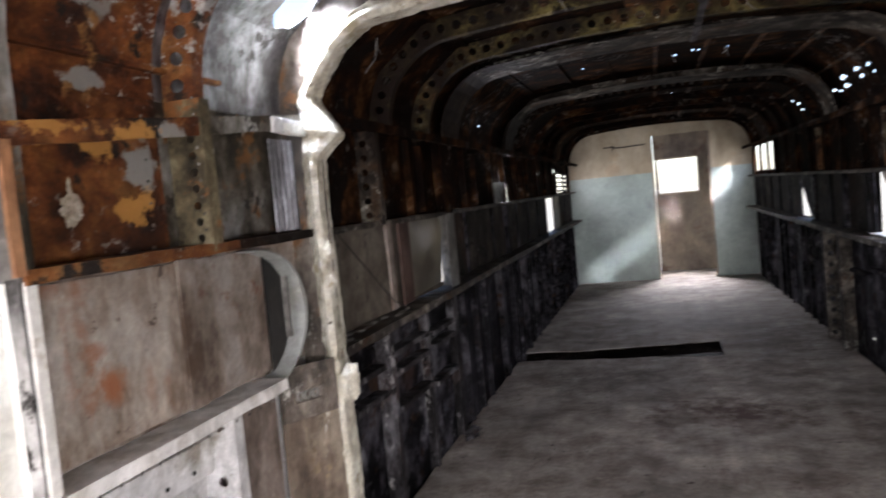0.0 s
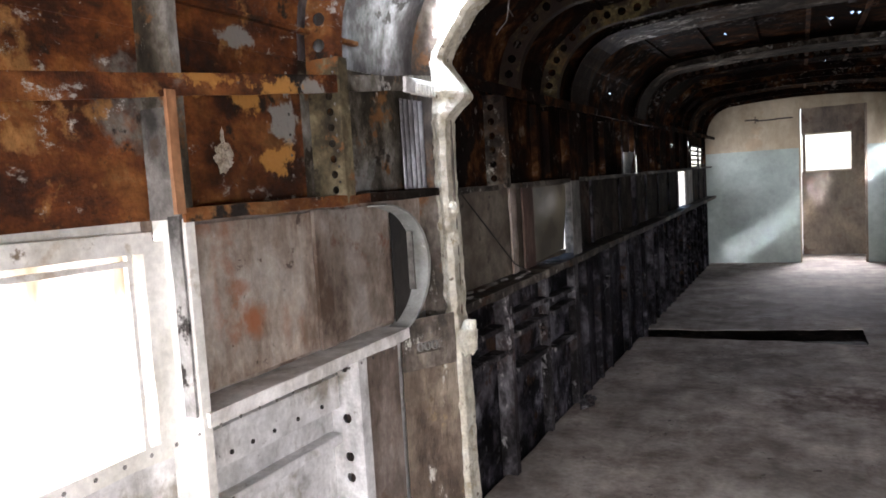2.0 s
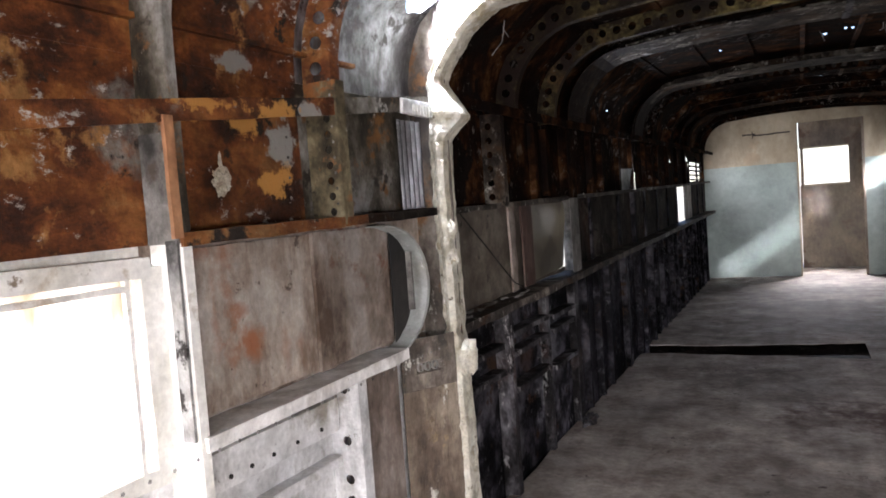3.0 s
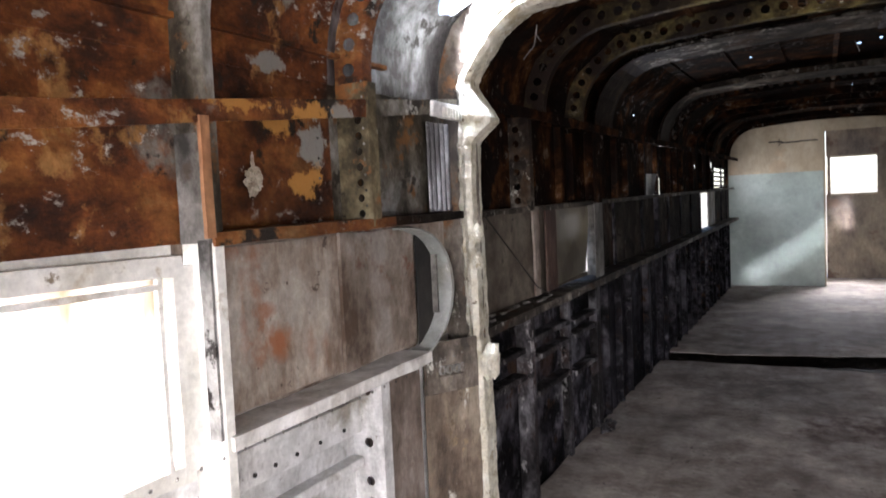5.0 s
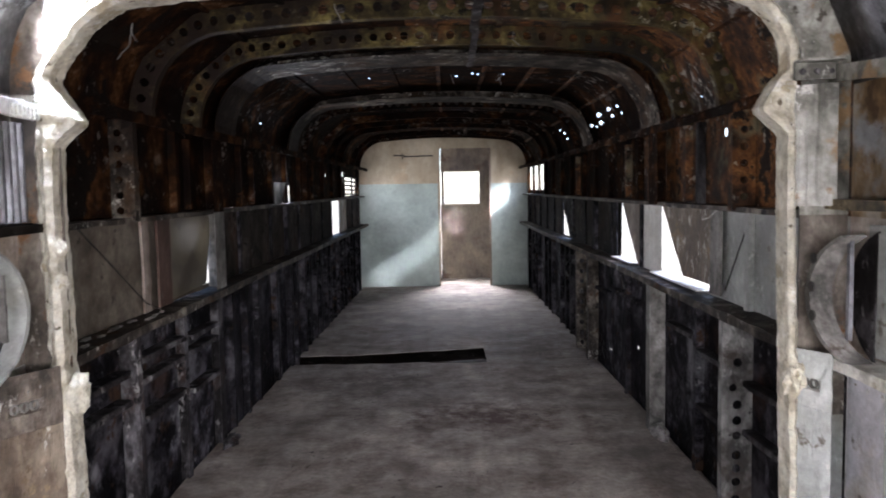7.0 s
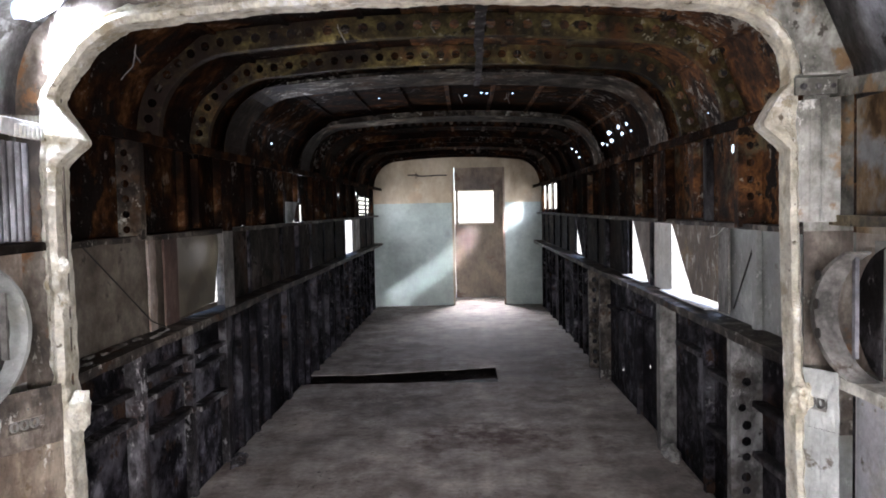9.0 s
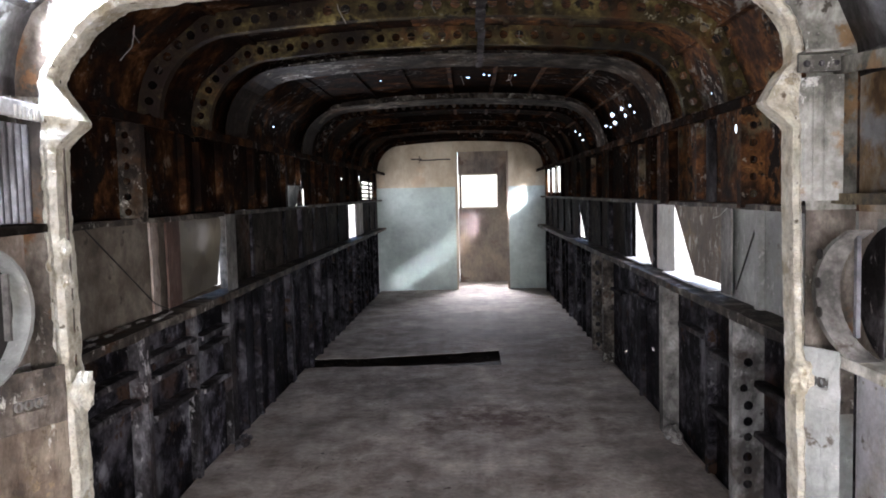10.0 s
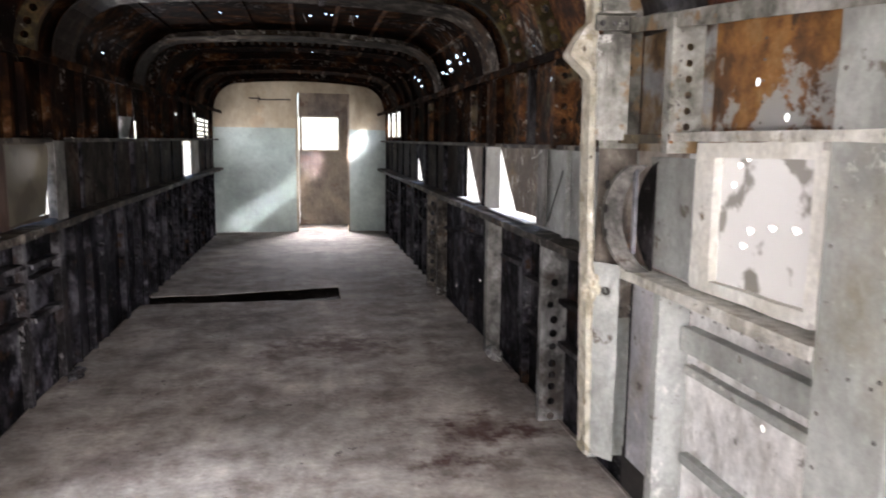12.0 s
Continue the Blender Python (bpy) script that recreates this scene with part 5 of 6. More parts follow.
face = part("upright_strip", bar((side_x(-1, 0.040), 1.6205, LINTEL - 0.03), (side_x(-1, 0.040), 1.6205, 1.235), 0.072, 0.003, up=(0, 1, 0), bevel=0.001, cuts=8, rough=0.001), M_GREYPOST)
tagged(face, "pale flaking sheet on the frame post below the ledge", "strip", "upright strips on the walls")
strip(-1, 1.600, 1.620, LINTEL + 0.01, 1.29, DEEP + 0.008, M_WOOD, "orange stained slat against the frame", "slat")


def cord(pts, r, mat, label, name="cord"):
    cu = bpy.data.curves.new(name, "CURVE")
    cu.dimensions, cu.bevel_depth, cu.bevel_resolution = "3D", r, 2
    sp = cu.splines.new("POLY")
    sp.points.add(len(pts) - 1)
    for p, q in zip(sp.points, pts):
        p.co = (*q, 1)
    cu.materials.append(mat)
    return tagged(new(name, cu), label, "cord")


cord([(side_x(-1, 0.012), 2.86, 1.06), (side_x(-1, 0.02), 3.05, 0.93), (side_x(-1, 0.03), 3.28, 0.77), (side_x(-1, 0.05), 3.36, 0.735)], 0.0025, M_DARK, "dark thin cord hanging across a wall panel")
cord([(side_x(1, 0.012), 3.16, 1.06), (side_x(1, 0.015), 3.25, 0.93), (side_x(1, 0.02), 3.36, 0.77)], 0.003, M_DARK, "dark thin cord hanging across a wall panel")
cord([(side_x(1, 0.03), 3.42, 1.06), (side_x(1, 0.04), 3.47, 1.03), (side_x(1, 0.04), 3.54, 1.02)], 0.002, M_CREAM, "short pale wire end by the window hole", "wire")
cord([(-0.835, 2.66, 1.585), (-0.842, 2.665, 1.555), (-0.850, 2.67, 1.53), (-0.872, 2.67, 1.51), (-0.882, 2.67, 1.497)], 0.0016, M_GREYPOST, "pale torn strand hanging under the arch", "strand")
cord([(-0.835, 2.66, 1.585), (-0.842, 2.665, 1.565), (-0.829, 2.67, 1.54)], 0.0013, M_GREYPOST, "pale torn strand hanging under the arch", "strand")
for k in range(6):
    x, y = random.uniform(-0.5, 0.4), random.choice((3.06, 3.52, 3.9, 4.5))
    z = 1.745 + lift(y)
    cord([(x, y + 0.01, z), (x + random.uniform(-.01, .01), y + 0.01, z - random.uniform(0.01, 0.03)), (x + random.uniform(-.03, .03), y + 0.01, z - random.uniform(0.03, 0.06))],
         0.0016, M_GREYPOST, "short torn strand hanging from a roof frame", "strand")

# sill plates in pale paint, which carries the sunlit look of the sills
for y0, y1 in ((3.56, 4.20), (4.57, 4.99)):
    sill = part("window_sill", bar((side_x(1, 0.028), y0, 0.748 + lift(y0)), (side_x(1, 0.028), y1, 0.748 + lift(y1)), 0.056, 0.006, bevel=0.002, cuts=8, rough=0.003, seed=y0), M_FRAME)
    tagged(sill, "worn sill plate in a window hole, painted pale for sunlight", "sill", "sill plates of the window holes")

# ---- stiffeners below the window ledges past the arch ----
def shelf(side, y0, y1, z, mat, d=0.018, w=0.036, h=0.016, label="sooty cross stiffener between two frames"):
    x = side_x(side, d)
    thing = empty("stiffener", label, "stiffener", "cross stiffeners of the lower walls")
    thing.location = (x, (y0 + y1) / 2, z)
    zz = lift((y0 + y1) / 2)
    part("flange", bar((0, (y0 - y1) / 2, zz), (0, (y1 - y0) / 2, zz), w, 0.006, bevel=0.001, cuts=6, rough=0.003, seed=z), mat, thing)
    part("lip", bar((-side * w / 2, (y0 - y1) / 2, zz - h / 2), (-side * w / 2, (y1 - y0) / 2, zz - h / 2), 0.006, h, bevel=0.001, cuts=6, rough=0.003, seed=z), mat, thing)


for y0, y1, zs in ((2.66, 3.09, (0.585, 0.49)), (3.16, 3.59, (0.60, 0.525, 0.39)), (3.65, 3.99, (0.58, 0.52, 0.36))):
    for z in zs:
        shelf(-1, y0, y1, z, M_SOOTPOST, w=0.05, d=0.026, label="grey dirty cross stiffener between two frames")
for y0, y1, zs in ((2.66, 3.14, (0.505, 0.338)), (3.18, 3.59, (0.512, 0.294)), (3.66, 3.99, (0.55,))):
    for z in zs:
        shelf(1, y0, y1, z, M_SOOTPOST, w=0.04, d=0.021, label="grey dirty cross stiffener between two frames")
for y0, y1, z in ((5.2, 5.52, 0.5), (4.54, 5.12, 0.55)):
    shelf(1, y0, y1, z, M_GRIME)


def rib(side, y, mat, z0=-0.1, z1=SILL - 0.03):
    """A light upright hat-section rib on the lower wall."""
    sh = Sheet()
    prof = ((-0.035, 0.004), (-0.018, 0.004), (-0.012, 0.032), (0.012, 0.032), (0.018, 0.004), (0.035, 0.004))
    n = 6
    for k in range(n):
        a, b = z0 + (z1 - z0) * k / n, z0 + (z1 - z0) * (k + 1) / n
        for p, q in zip(prof, prof[1:]):
            sh.quad([(side_x(side, p[1]) - XC, p[0], a), (side_x(side, q[1]) - XC, q[0], a), (side_x(side, q[1]) - XC, q[0], b), (side_x(side, p[1]) - XC, p[0], b)])
    ob = part_mesh("rib", sh.mesh("rib", mat), thick=0.003, where=pose(XC, y, lift(y)))
    return tagged(ob, "sooty upright rib on the lower cabin wall", "rib", "upright ribs of the lower walls")


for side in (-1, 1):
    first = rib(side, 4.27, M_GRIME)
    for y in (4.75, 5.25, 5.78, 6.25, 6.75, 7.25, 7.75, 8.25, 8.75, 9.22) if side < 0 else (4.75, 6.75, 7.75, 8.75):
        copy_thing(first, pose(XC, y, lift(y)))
    hi = rib(side, 3.29, M_RUST_DARK if side < 0 else M_RUST_MID, LINTEL + 0.02, RAIL - 0.02)
    tagged(hi, "rusty upright rib on the upper cabin wall", "rib", "upright ribs of the upper walls")
    for y in (3.77, 4.75, 6.25):
        copy_thing(hi, pose(XC, y, lift(y)))

# ---- roof stringers ----
def roof_stringer(s, y0, y1, mat):
    u, z = roof(s, 0.007)
    bm = bar((XC + u, y0, z + lift(y0)), (XC + u, y1, z + lift(y1)), 0.022, 0.010, bevel=0.002, cuts=int((y1 - y0) / 0.15), rough=0.003, seed=s)
    ob = part("roof_stringer", bm, mat)
    tagged(ob, "thin lengthwise roof stringer, stained", "stringer", "lengthwise roof stringers")


# stringers on the right are coloured lighter, as the lit side
for f in (0.12, 0.2, 0.3, 0.4, 0.5, 0.6, 0.7, 0.8, 0.88):
    roof_stringer(S_END * f, ARCH_Y + 0.01, Y_END - 0.01, M_RUST_MID if f < 0.55 else M_RUST_DARK)
for f in (0.03, 0.16, 0.26, 0.38, 0.5, 0.62, 0.74, 0.85, 0.975):
    roof_stringer(S_END * f, Y_BACK, 2.3 if f > 0.9 else 2.06, M_RUST)

for x, y0, y1, w in ((0.075, 2.68, 3.50, 0.034), (0.085, 3.50, 4.26, 0.028)):
    duct = part("roof_strip", bar((x, y0, TOP - DEEP - 0.006 + lift(y0)), (x + 0.004, y1, TOP - DEEP - 0.006 + lift(y1)), w, 0.006, bevel=0.001, cuts=22, rough=0.006, seed=y0), M_SOOTPOST)
    tagged(duct, "grey stained metal strip along the middle of the roof frames", "strip", "strips along the roof")

# ---- the walls before the arch ----
def ring(side):
    """The rounded end of the window recess, a curved strip with a dark hollow inside it."""
    thing = empty("recess_rim", "pale curved rim at the rounded end of the window recess", "rim", "rounded window recess ends")
    yc, zc, ry, rz = (2.30, 0.888, 0.225, 0.172) if side < 0 else (2.40, 0.888, 0.165, 0.165)
    wid = 0.016 if side < 0 else 0.024
    d0, d1 = 0.012, 0.068
    bm = bmesh.new()
    rings = []
    n = 40
    for k in range(n + 1):
        a = math.pi / 2 - (math.pi * 1.02) * k / n if side < 0 else math.pi / 2 * 0.72 - (math.pi * 0.88) * k / n
        ro = 0.003 * noise.noise((k * 0.6, side * 3, 0))
        thin = 0.3 + 0.7 * math.sin(math.pi * (0.1 + 0.8 * k / n))
        pts = []
        for rad, d in ((0, d0), (0, d1), (-wid * thin, d1), (-wid * thin, d0)):
            d += 0.065 * max(0.0, math.cos(a)) if side > 0 else 0.0
            r1, r2 = ry + rad + ro, rz + rad * 0.4 + ro
            y, z = yc + r1 * math.cos(a), zc + r2 * math.sin(a)
            pts.append(bm.verts.new((side_x(side, d), y, z + lift(y))))
        rings.append(pts)
    for r0, r1 in zip(rings, rings[1:]):
        for k in range(4):
            bm.faces.new((r0[k], r0[(k + 1) % 4], r1[(k + 1) % 4], r1[k]))
    bm.faces.new(rings[0])
    bm.faces.new(rings[-1][::-1])
    rim = part("rim", bm, M_GREYPOST if side > 0 else M_HAZE_GREY, thing)
    # dark sheet painted as the hollow's shade behind the rim, with an upright clip
    sh = Sheet()
    for k in range(20):
        q = []
        for kk, inner in ((k, 0), (k + 1, 0), (k + 1, 1), (k, 1)):
            a = math.pi / 2 * 0.92 * (1 - 2 * kk / 20)
            y, z = yc + ry * math.cos(a), zc + rz * math.sin(a)
            y = min(y, yc + (0.095 if side < 0 else 0.055)) if inner else y
            q.append((side_x(side, 0.02), y, z + lift(y)))
        sh.quad(q)
    part_mesh("hollow", sh.mesh("hollow", M_DARK if side < 0 else M_SOOTPOST), thing, "dark hollow", thick=0.003)
    yy = yc + 0.145
    if side < 0:
        part("clip", bar((side_x(side, 0.05), yy, 0.80), (side_x(side, 0.05), yy, 0.96), 0.008, 0.016, up=(1, 0, 0), bevel=0.001), M_GREYPOST, thing)
    else:
        part("clip", bar((side_x(side, 0.065), yc + 0.085, 0.765), (side_x(side, 0.065), yc + 0.085, 1.015), 0.012, 0.010, up=(1, 0, 0), bevel=0.001), M_BARE, thing)
        # flat dark discs give the shade of three round holes
        for z in (0.82, 0.89, 0.96):
            bm = bmesh.new()
            bmesh.ops.create_cone(bm, cap_ends=True, segments=12, radius1=0.013, radius2=0.013, depth=0.004,
                                  matrix=Matrix.Translation((side_x(side, 0.0695 + 0.062), yc + 0.135 - 1.5 * (z - 0.888) ** 2, z)) @ Matrix.Rotation(math.pi / 2, 4, "Y"))
            part("hole", bm, M_DARK, rim, "dark round hole")


ring(-1)
ring(1)


def channel(side, y0, y1, z, h, mat, holes=(), d=0.03, low=0.0):
    """A lengthwise channel with small punched holes."""
    thing = empty("channel", "pale dusty metal channel with small holes", "channel", "channels of the lower walls")
    x = side_x(side, d)
    web = part("web", bar((x, y0, z), (x, y1, z), 0.012, h, bevel=0.002, cuts=6, rough=0.002), mat, thing)
    part("flange", bar((x + side * 0.012, y0, z + h / 2), (x + side * 0.012, y1, z + h / 2), 0.034, 0.005, bevel=0.001, cuts=6, rough=0.002), mat, thing)
    part("flange", bar((x + side * 0.012, y0, z - h / 2), (x + side * 0.012, y1, z - h / 2), 0.034, 0.005, bevel=0.001, cuts=6, rough=0.002), mat, thing)
    # each punched hole is a black disc in place of real depth
    for y in holes:
        bm = bmesh.new()
        bmesh.ops.create_cone(bm, cap_ends=True, segments=8, radius1=0.005, radius2=0.005, depth=0.003,
                              matrix=Matrix.Translation((x - side * 0.0075, y, z + low)) @ Matrix.Rotation(math.pi / 2, 4, "Y"))
        part("hole", bm, M_DARK, web, "small dark hole")


channel(-1, 1.66, 2.085, 0.612, 0.072, M_ALU_PALE, (1.729, 1.787, 1.852, 1.929, 2.015), low=-0.016)
channel(-1, 1.66, 2.085, 0.50, 0.018, M_ALU_PALE)
channel(-1, 1.66, 2.085, 0.30, 0.05, M_ALU_PALE, (1.73, 1.80, 1.87, 1.94, 2.01))
channel(1, 1.72, 2.24, 0.578, 0.06, M_HAZE_GREY)
channel(1, 1.72, 2.24, 0.497, 0.018, M_HAZE_GREY, d=0.02)
channel(1, 1.72, 2.24, 0.255, 0.022, M_HAZE_GREY, d=0.02)


def cover(side, y0, y1, z0, z1, d, mat, label, name="cover_sheet", cat="panel"):
    return flap(side, ((y0, z1), (y1, z1), (y1, z0), (y0, z0)), d, mat, label, name, 0.0, cat)


cover(-1, 2.145, 2.40, -0.05, 0.69, 0.012, M_ALU_BROWN, "brown streaked metal sheet below the ledge")
cover(-1, 1.66, 2.06, 0.745, 1.06, 0.010, M_ALU_RUSTY, "pale streaked sheet with rust stains in the window recess")
cover(-1, 2.108, 2.395, 0.745, 1.06, 0.012, M_ALU, "brown grey streaked sheet in the window recess")
cover(1, 2.25, 2.50, 0.745, 1.06, 0.012, M_HAZE_GREY, "grey dull sheet in the window recess")
cover(1, 2.30, 2.57, 0.125, 0.70, 0.014, M_LAVENDER, "pale lavender painted metal sheet below the ledge")
strip(-1, 2.058, 2.113, 0.74, 1.065, 0.018, M_ALU, "grey flat upright strip in the window recess", rough=0.0003)
def post_box(side, y0, y1, z0, z1, d):
    """A folded post cover: face, two flanges and rows of rivet heads."""
    thing = empty("post_cover", "wide pale grey metal post cover beside the window", "panel")
    zl = lift((y0 + y1) / 2)
    x = side_x(side, d)
    face = part("face", bar((x, (y0 + y1) / 2, z0 + zl), (x, (y0 + y1) / 2, z1 + zl), y1 - y0, 0.004, up=(1, 0, 0), bevel=0.001, cuts=14, rough=0.0025, seed=5), M_HAZE_GREY, thing)
    for y in (y0, y1):
        xm = side_x(side, d / 2)
        part("flange", bar((xm, y, z0 + zl), (xm, y, z1 + zl), 0.004, d, up=(1, 0, 0), bevel=0.001, cuts=10, rough=0.0015, seed=y), M_HAZE_GREY, thing)
    for y in (y0 + 0.018, y1 - 0.018):
        for k in range(14):
            bm = bmesh.new()
            bmesh.ops.create_cone(bm, cap_ends=True, segments=8, radius1=0.0045, radius2=0.002, depth=0.003,
                                  matrix=Matrix.Translation((x - side * 0.0035, y, z0 + zl + 0.06 + (z1 - z0 - 0.1) * k / 13)) @ Matrix.Rotation(-side * math.pi / 2, 4, "Y"))
            part("rivet", bm, M_GREYPOST, face)


post_box(1, 1.53, 1.70, -0.05, 1.37, 0.08)


def fluted(side, y0, y1, z0, z1, slant=0.0):
    """Upright flutes beside the arch."""
    sh = Sheet()
    n = 54
    for k in range(n):
        for j in range(3):
            q = []
            for kk, jj in ((k, j), (k + 1, j), (k + 1, j + 1), (k, j + 1)):
                y = y0 + (y1 - y0) * kk / n
                z = z0 + (z1 - z0) * jj / 3
                if side < 0:
                    d = 0.03 + 0.006 * math.sin(kk / n * math.pi * 9)
                else:
                    # one tall fold and three faint ones
                    d = 0.08 + sum(h * math.exp(-((kk / n - c) / w) ** 2) for c, w, h in ((0.16, 0.035, 0.022), (0.34, 0.03, 0.006), (0.52, 0.04, 0.008), (0.72, 0.03, 0.005)))
                q.append((side_x(side, d + slant * kk / n), y, z + lift(y)))
            sh.quad(q)
    ob = part_mesh("fluted_sheet", sh.mesh("fluted_sheet", M_CORNER if side < 0 else M_WORN), thick=0.003)
    tagged(ob, "pale metal sheet with upright flutes beside the arch", "panel")


fluted(-1, 2.47, 2.595, LINTEL + 0.02, RAIL - 0.06)
fluted(1, 2.525, 2.578, LINTEL + 0.03, RAIL - 0.005, 0.095)


def end_bracket():
    """A short angle with two bolt heads where the ledge meets the arch."""
    thing = empty("end_bracket", "worn grey green bracket with bolt heads at the arch", "bracket")
    plate = part("plate", bar((0.812, 2.545, 1.412), (0.912, 2.535, 1.412), 0.012, 0.042, bevel=0.003, cuts=6, rough=0.002), M_WORN, thing)
    part("flange", bar((0.812, 2.525, 1.434), (0.912, 2.515, 1.434), 0.05, 0.006, bevel=0.002, cuts=6, rough=0.002), M_WORN, thing)
    for x in (0.828, 0.862, 0.896):
        bm = bmesh.new()
        bmesh.ops.create_cone(bm, cap_ends=True, segments=10, radius1=0.008, radius2=0.006, depth=0.008, matrix=Matrix.Translation((x, 2.533, 1.410)) @ Matrix.Rotation(math.pi / 2, 4, "X"))
        part("bolt", bm, M_SOOTPOST, plate, "dark bolt head")


end_bracket()


def comb(side):
    """A ribbed bracket where the ledge meets the arch."""
    thing = empty("ribbed_bracket", "pale ribbed bracket at the arch", "bracket")
    y0, z = 2.40, RAIL - 0.035 + lift(2.45)
    x = side_x(side, 0.088)
    plate = part("plate", block(x - 0.006, x + 0.006, y0, y0 + 0.17, z - 0.02, z + 0.02, 0.002), M_ALU_PALE, thing)
    for k in range(7):
        y = y0 + 0.05 + 0.017 * k
        part("tooth", block(x - 0.010, x + 0.010, y, y + 0.008, z - 0.021, z + 0.008, 0.001), M_CREAM, plate)


comb(-1)


def bolt_bracket(side):
    """A gusset between wall and arch, with three bolt loops in a dark pocket."""
    thing = empty("bolt_bracket", "dirty gusset with bolt loops in a dark pocket beside the arch", "bracket", "bolt brackets at the arch")
    c = Vector((side_x(side, 0.066 if side < 0 else 0.122), 2.485 if side < 0 else 2.540, 0.632 if side < 0 else 0.645))
    u, v, w = Vector((-side * 0.5, 0.866, 0)), Vector((0, 0, 1)), Vector((-side * 0.866, -0.5, 0))
    half_u, half_v = (0.090, 0.080) if side < 0 else (0.052, 0.080)

    def sheet(name, b0, b1, rows_n, mat, label=""):
        bm = bmesh.new()
        n, rows = 24, []
        for i in range(n + 1):
            row = []
            for j in range(rows_n + 1):
                a, b = i / n * 2 - 1, b0 + (b1 - b0) * j / rows_n
                sunk = max(0.0, 1 - (a / 0.50) ** 8) * max(0.0, 1 - (b / 0.22) ** 8)
                dd = 0.004 * noise.noise((a * 2.5, b * 1.5, side)) + 0.002 * noise.noise((a * 7, b * 5, side)) - 0.013 * sunk
                row.append(bm.verts.new(c + u * (half_u * a) + v * (half_v * b) + w * dd))
            rows.append(row)
        for r0, r1 in zip(rows, rows[1:]):
            for k in range(rows_n):
                bm.faces.new((r0[k], r0[k + 1], r1[k + 1], r1[k]))
        ob = part(name, bm, mat, thing, label)
        mod = ob.modifiers.new("thickness", "SOLIDIFY")
        mod.thickness, mod.offset = 0.004, -1
        return ob
    plate = sheet("plate", -0.75, 1.05, 24, M_WEB if side < 0 else M_HAZE_GREY)
    sheet("lower_sheet", -8.4 if side < 0 else -6.4, -0.76, 40, M_YELLOWED if side < 0 else M_HAZE_GREY, "yellowed streaked sheet" if side < 0 else "pale grey sheet")
    # black sheet on the sunk plate deepens the pocket's shade
    bm = bmesh.new()
    q = [c + u * (half_u * a) + v * (half_v * b) - w * 0.011 for a, b in ((-0.46, -0.18), (0.46, -0.18), (0.46, 0.18), (-0.46, 0.18))]
    front = [bm.verts.new(p) for p in q]
    back = [bm.verts.new(p - w * 0.004) for p in q]
    bm.faces.new(front)
    bm.faces.new(back[::-1])
    for k in range(4):
        bm.faces.new((front[k], back[k], back[(k + 1) % 4], front[(k + 1) % 4]))
    part("pocket", bm, M_DARK, plate, "dark pocket")
    for k in range(3):
        bm = bmesh.new()
        m = c + u * (0.024 * (k - 1)) - w * 0.006
        rings = []
        for i in range(14):
            a = 2 * math.pi * i / 14
            o = m + (u * math.cos(a) * 0.72 + v * math.sin(a)) * 0.0115
            out_dir = (u * math.cos(a) + v * math.sin(a))
            rings.append([bm.verts.new(o + out_dir * (0.0038 * math.cos(t)) + w * (0.005 * math.sin(t))) for t in (math.pi / 3 * h for h in range(6))])
        for r0, r1 in zip(rings, rings[1:] + rings[:1]):
            for h in range(6):
                bm.faces.new((r0[h], r0[(h + 1) % 6], r1[(h + 1) % 6], r1[h]))
        part("bolt_loop", bm, M_GREYPOST, plate, "dull metal bolt loop")


bolt_bracket(-1)
bolt_bracket(1)


def lump(name, centre, size, mat, label, cat, seed=0, amp=0.35, sub=3):
    bm = bmesh.new()
    bmesh.ops.create_icosphere(bm, subdivisions=sub, radius=1)
    for v in bm.verts:
        f = 1 + amp * noise.noise(v.co * 2.2 + Vector((seed, 0, 0))) + amp * 0.5 * noise.noise(v.co * 6 + Vector((0, seed, 0)))
        v.co = Vector((v.co.x * size[0], v.co.y * size[1], v.co.z * size[2])) * f + Vector(centre)
    ob = part(name, bm, mat)
    return tagged(ob, label, cat)


lump("debris", (0.935, 4.03, 0.02), (0.035, 0.09, 0.035), M_GREYPOST, "crumbling grey debris at the foot of the pale wall post", "debris", 11, 0.5)
lump("debris", (-1.05, 4.02, 0.012), (0.03, 0.08, 0.022), M_SOOTPOST, "crumbling grey debris heaped at the foot of a wall post", "debris", 14, 0.5)
for k in range(9):
    y = 2.78 + 0.07 * k + random.uniform(-0.02, 0.02)
    chip = lump("paint_chip", (side_x(-1, random.uniform(0.03, 0.085)), y, 0.7385 + lift(y)), (random.uniform(0.004, 0.010), random.uniform(0.008, 0.03), 0.0035), M_GREYPOST,
                "pale flaked paint chip lying on the dusty window ledge", "debris", 20 + k, 1.2, 3)
    chip["group"] = "paint chips on the window ledge"
lump("foam_blob", (side_x(-1, 0.012), 1.80, 1.158), (0.012, 0.019, 0.022), M_FOAM, "pale dried foam blob stuck on the rusty sheet", "blob", 3, 0.8, 4)
lump("foam_blob", (side_x(-1, 0.008), 1.805, 1.195), (0.004, 0.0025, 0.018), M_FOAM, "thin pale foam run above the blob on the rusty sheet", "blob", 5, 0.6)
for side, z in ((-1, 0.64), (1, 0.655), (-1, 0.93), (-1, 1.01)):
    big = 1.0 if z < 0.8 else 0.5
    lump("sealant_lump", (side_x(side, 0.15 if z < 0.8 else 0.125), 2.575, z), (0.026 * big, 0.032 * big, 0.050 * big), M_ARCH, "cream sealant lump on the arch", "lump", z * 9, 0.42)

edge = part("edge_strip", bar((side_x(-1, 0.062), 1.6185, 0.70), (side_x(-1, 0.062), 1.6185, 1.05), 0.026, 0.006, up=(0, 1, 0), bevel=0.001, cuts=8, rough=0.003), M_POST)
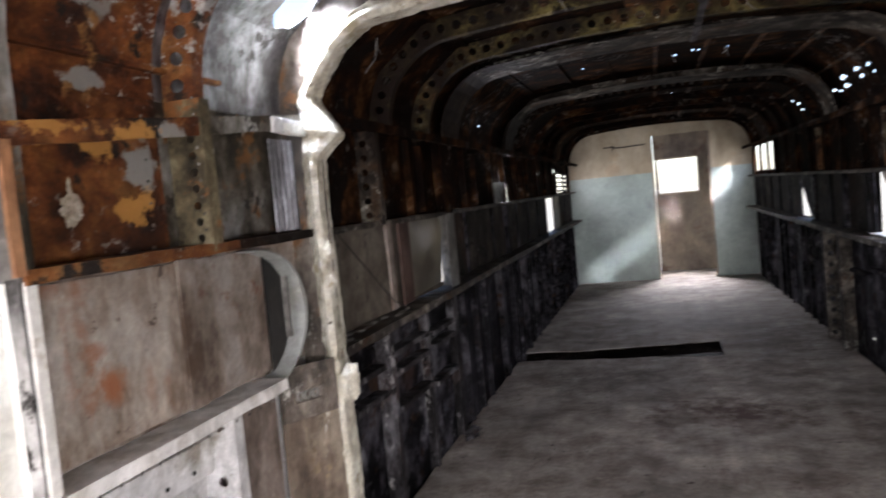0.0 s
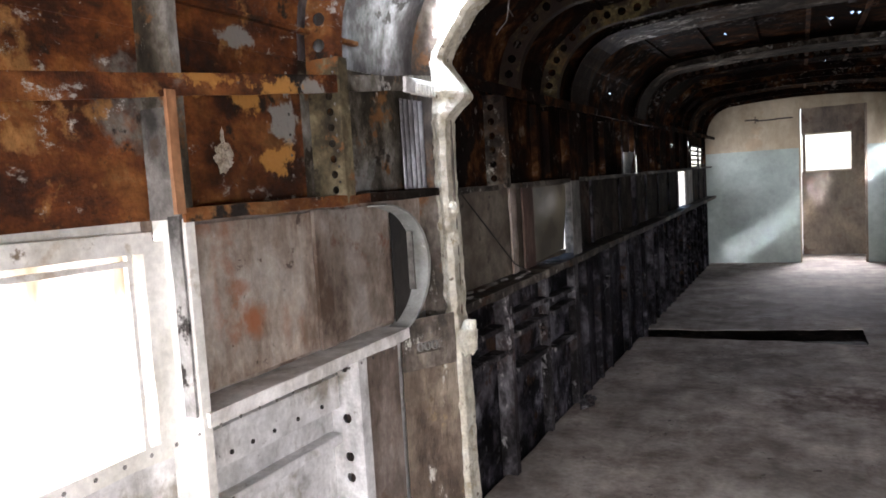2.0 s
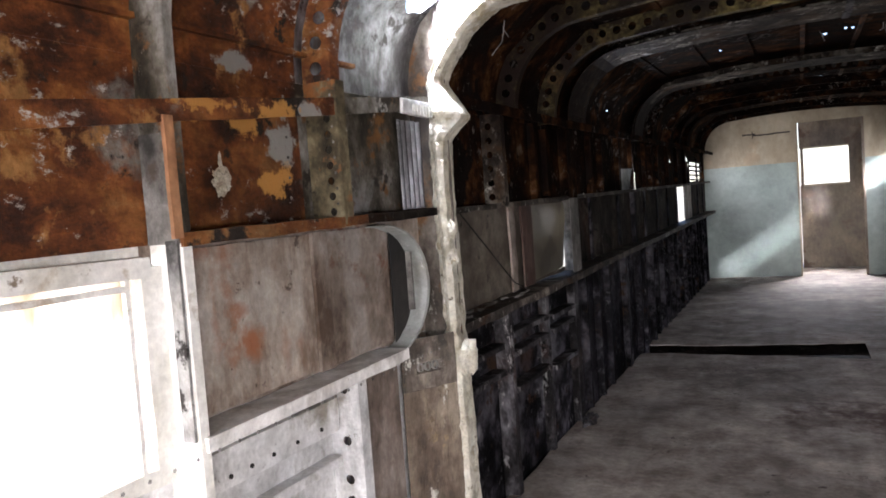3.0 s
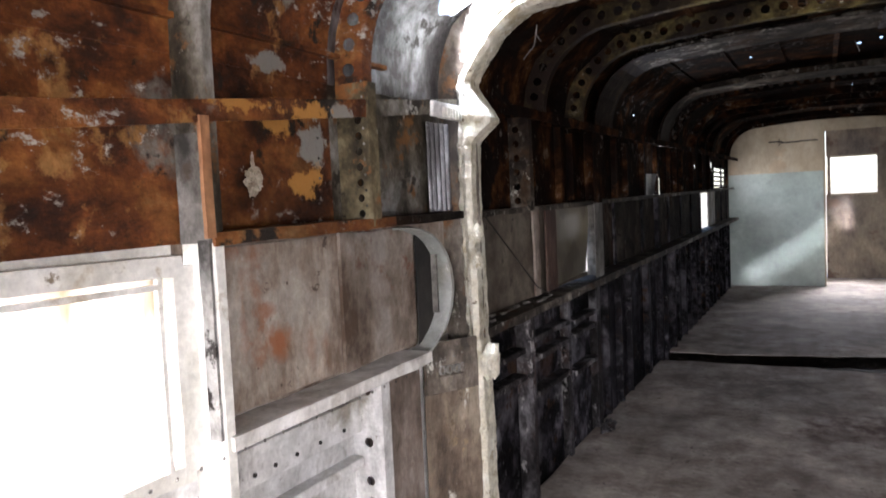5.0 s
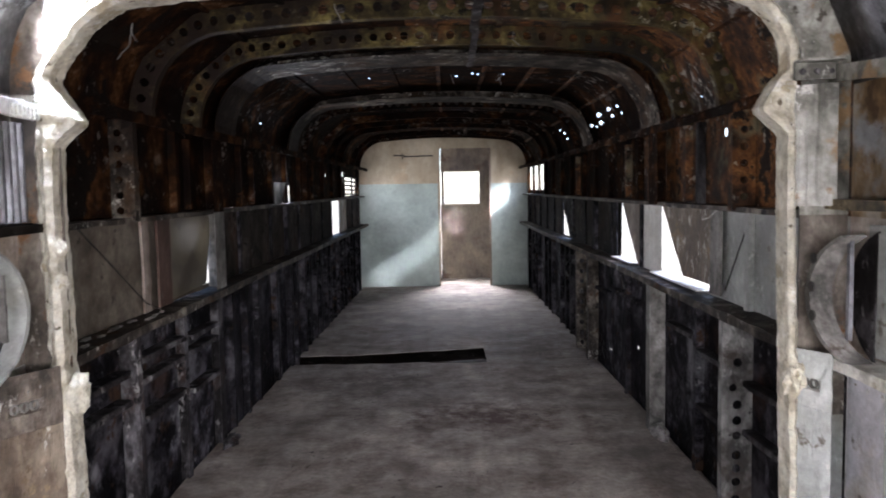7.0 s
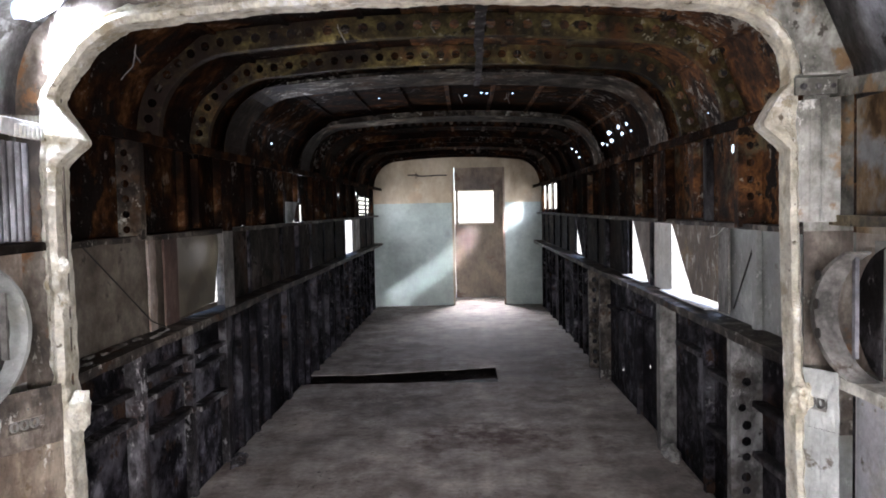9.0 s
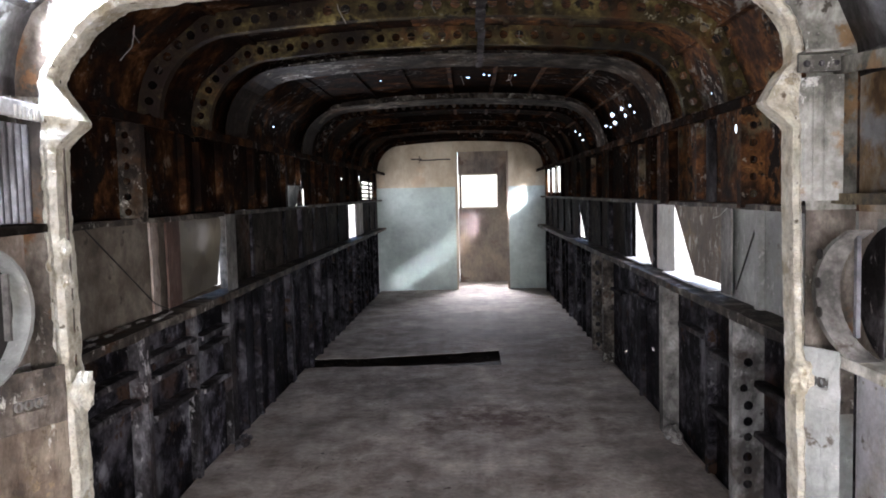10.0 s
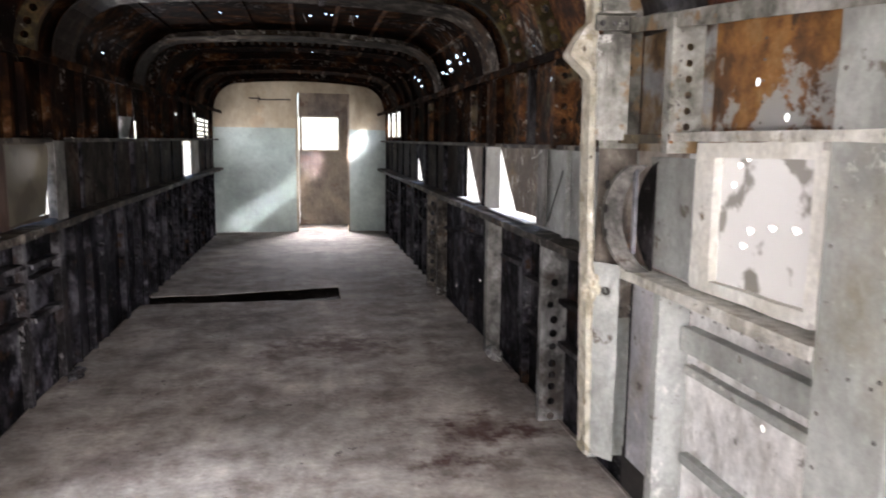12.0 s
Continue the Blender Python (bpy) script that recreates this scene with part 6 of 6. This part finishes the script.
tagged(edge, "dark dirty sealing strip on the cream window post", "strip")

# near left window: frame and dirty pane
def near_window(side, y0, y1, z0, z1, pane_mat, label):
    thing = empty("window_unit", label, "window")
    x = side_x(side, 0.012)
    zl = lift((y0 + y1) / 2)
    for nm, p, q, w in (("head", (y0, z1), (y1, z1), 0.035), ("sill", (y0, z0), (y1, z0), 0.03), ("jamb", (y0, z0), (y0, z1), 0.035), ("jamb", (y1 if side < 0 else y1 - 0.04, z0), (y1 if side < 0 else y1 - 0.04, z1), 0.045 if side < 0 else 0.085)):
        flat = nm in ("head", "sill")
        part(nm, bar((x, p[0], p[1] + zl), (x, q[0], q[1] + zl), 0.03 if flat else w, w if flat else 0.03, up=(0, 0, 1) if flat else (1, 0, 0), bevel=0.004, cuts=8, rough=0.003),
             M_FRAME, thing)
    if side < 0:
        # glazing beads inside the frame
        xb = side_x(side, 0.022)
        part("bead", bar((xb, y1 - 0.05, z0 + zl), (xb, y1 - 0.05, z1 + zl), 0.010, 0.010, up=(1, 0, 0), bevel=0.002, cuts=8, rough=0.001), M_FRAME, thing)
        part("bead", bar((xb, y0, z1 - 0.032 + zl), (xb, y1 - 0.05, z1 - 0.032 + zl), 0.010, 0.010, bevel=0.002, cuts=8, rough=0.001), M_FRAME, thing)
    sh = Sheet()
    x = side_x(side, 0.004)
    holes = [(y0 + (y1 - y0) * a, z0 + (z1 - z0) * b, *r) for a, b, *r in PANE_HOLES] if side > 0 else []
    sh.fill(lambda y, z: (x, y, z + lift(y)), y0, y1, z0, z1, holes)
    part_mesh("pane", sh.mesh("pane", pane_mat), thing, thick=0.003)


PANE_HOLES = [(0.585, 0.945, 0.009, 0.007, 0.8), (0.655, 0.895, 0.009, 0.007, 0.8), (0.698, 0.757, 0.010, 0.007, 0.8), (0.532, 0.457, 0.012, 0.008, 0.8), (0.361, 0.503, 0.011, 0.007, 0.8), (0.189, 0.515, 0.011, 0.008, 0.8), (0.585, 0.345, 0.012, 0.007, 0.8)]
near_window(1, 1.79, 2.235, 0.755, 1.085, M_PANE_WHITE, "cream window frame with a holed milky pane")
near_window(-1, 0.82, 1.60, 0.685, 1.045, M_PANE_DIRT, "cream window frame with a bright dirty pane")

def rivets(places, axis, r, mat, label):
    """Many small domed heads on one line of metal."""
    sh = Sheet()
    ax = Vector(axis)
    t = ax.orthogonal().normalized()
    w = ax.cross(t)
    for p in places:
        p = Vector(p)
        base = [p + t * (r * math.cos(a)) + w * (r * math.sin(a)) for a in (math.pi / 3 * k for k in range(6))]
        tip = [p + ax * (r * 0.55) + (q - p) * 0.5 for q in base]
        for k in range(6):
            sh.quad([base[k], base[(k + 1) % 6], tip[(k + 1) % 6], tip[k]])
        sh.quad(tip)
    ob = part_mesh("rivets", sh.mesh("rivets", mat))
    tagged(ob, label, "rivets", kind="stuff")


for side in (-1, 1):
    n_in = (-side, 0, 0)
    rivets([(side_x(side, DEEP + 0.003), 2.07 + (0.15 if side > 0 else 0) + 0.018, 1.1 + 0.035 * k) for k in range(9)], n_in, 0.004, M_GREYPOST, "small rivet heads on the rusty frame")
    rivets([(side_x(side, 0.095), 0.75 + 0.05 * k, 0.705 + lift(2)) for k in range(36)], n_in, 0.004, M_GREYPOST, "small rivet heads on the pale ledge")
    rivets([(side_x(side, 0.004), y, 1.12 + 0.045 * k) for y in (1.66, 2.02) for k in range(6)], n_in, 0.004, M_GREYPOST, "small rivet heads on the rusty wall sheet")
    rivets([(side_x(side, 0.09), 2.75 + 0.06 * k, SILL - 0.005 + lift(2.75 + 0.06 * k)) for k in range(40)], n_in, 0.004, M_GREYPOST, "small rivet heads on the grey ledge")

# ---- outside ----
g = Sheet()
g.quad([(-2000, -2000, -1.0), (2000, -2000, -1.0), (2000, 2000, -1.0), (-2000, 2000, -1.0)])
tagged(part_mesh("ground", g.mesh("ground", M_GROUND)), "dry grassy ground outside", "ground", kind="structure")

# ---- skin sheets ----
skin_panels(-1, wall_left)
skin_panels(1, wall_right)
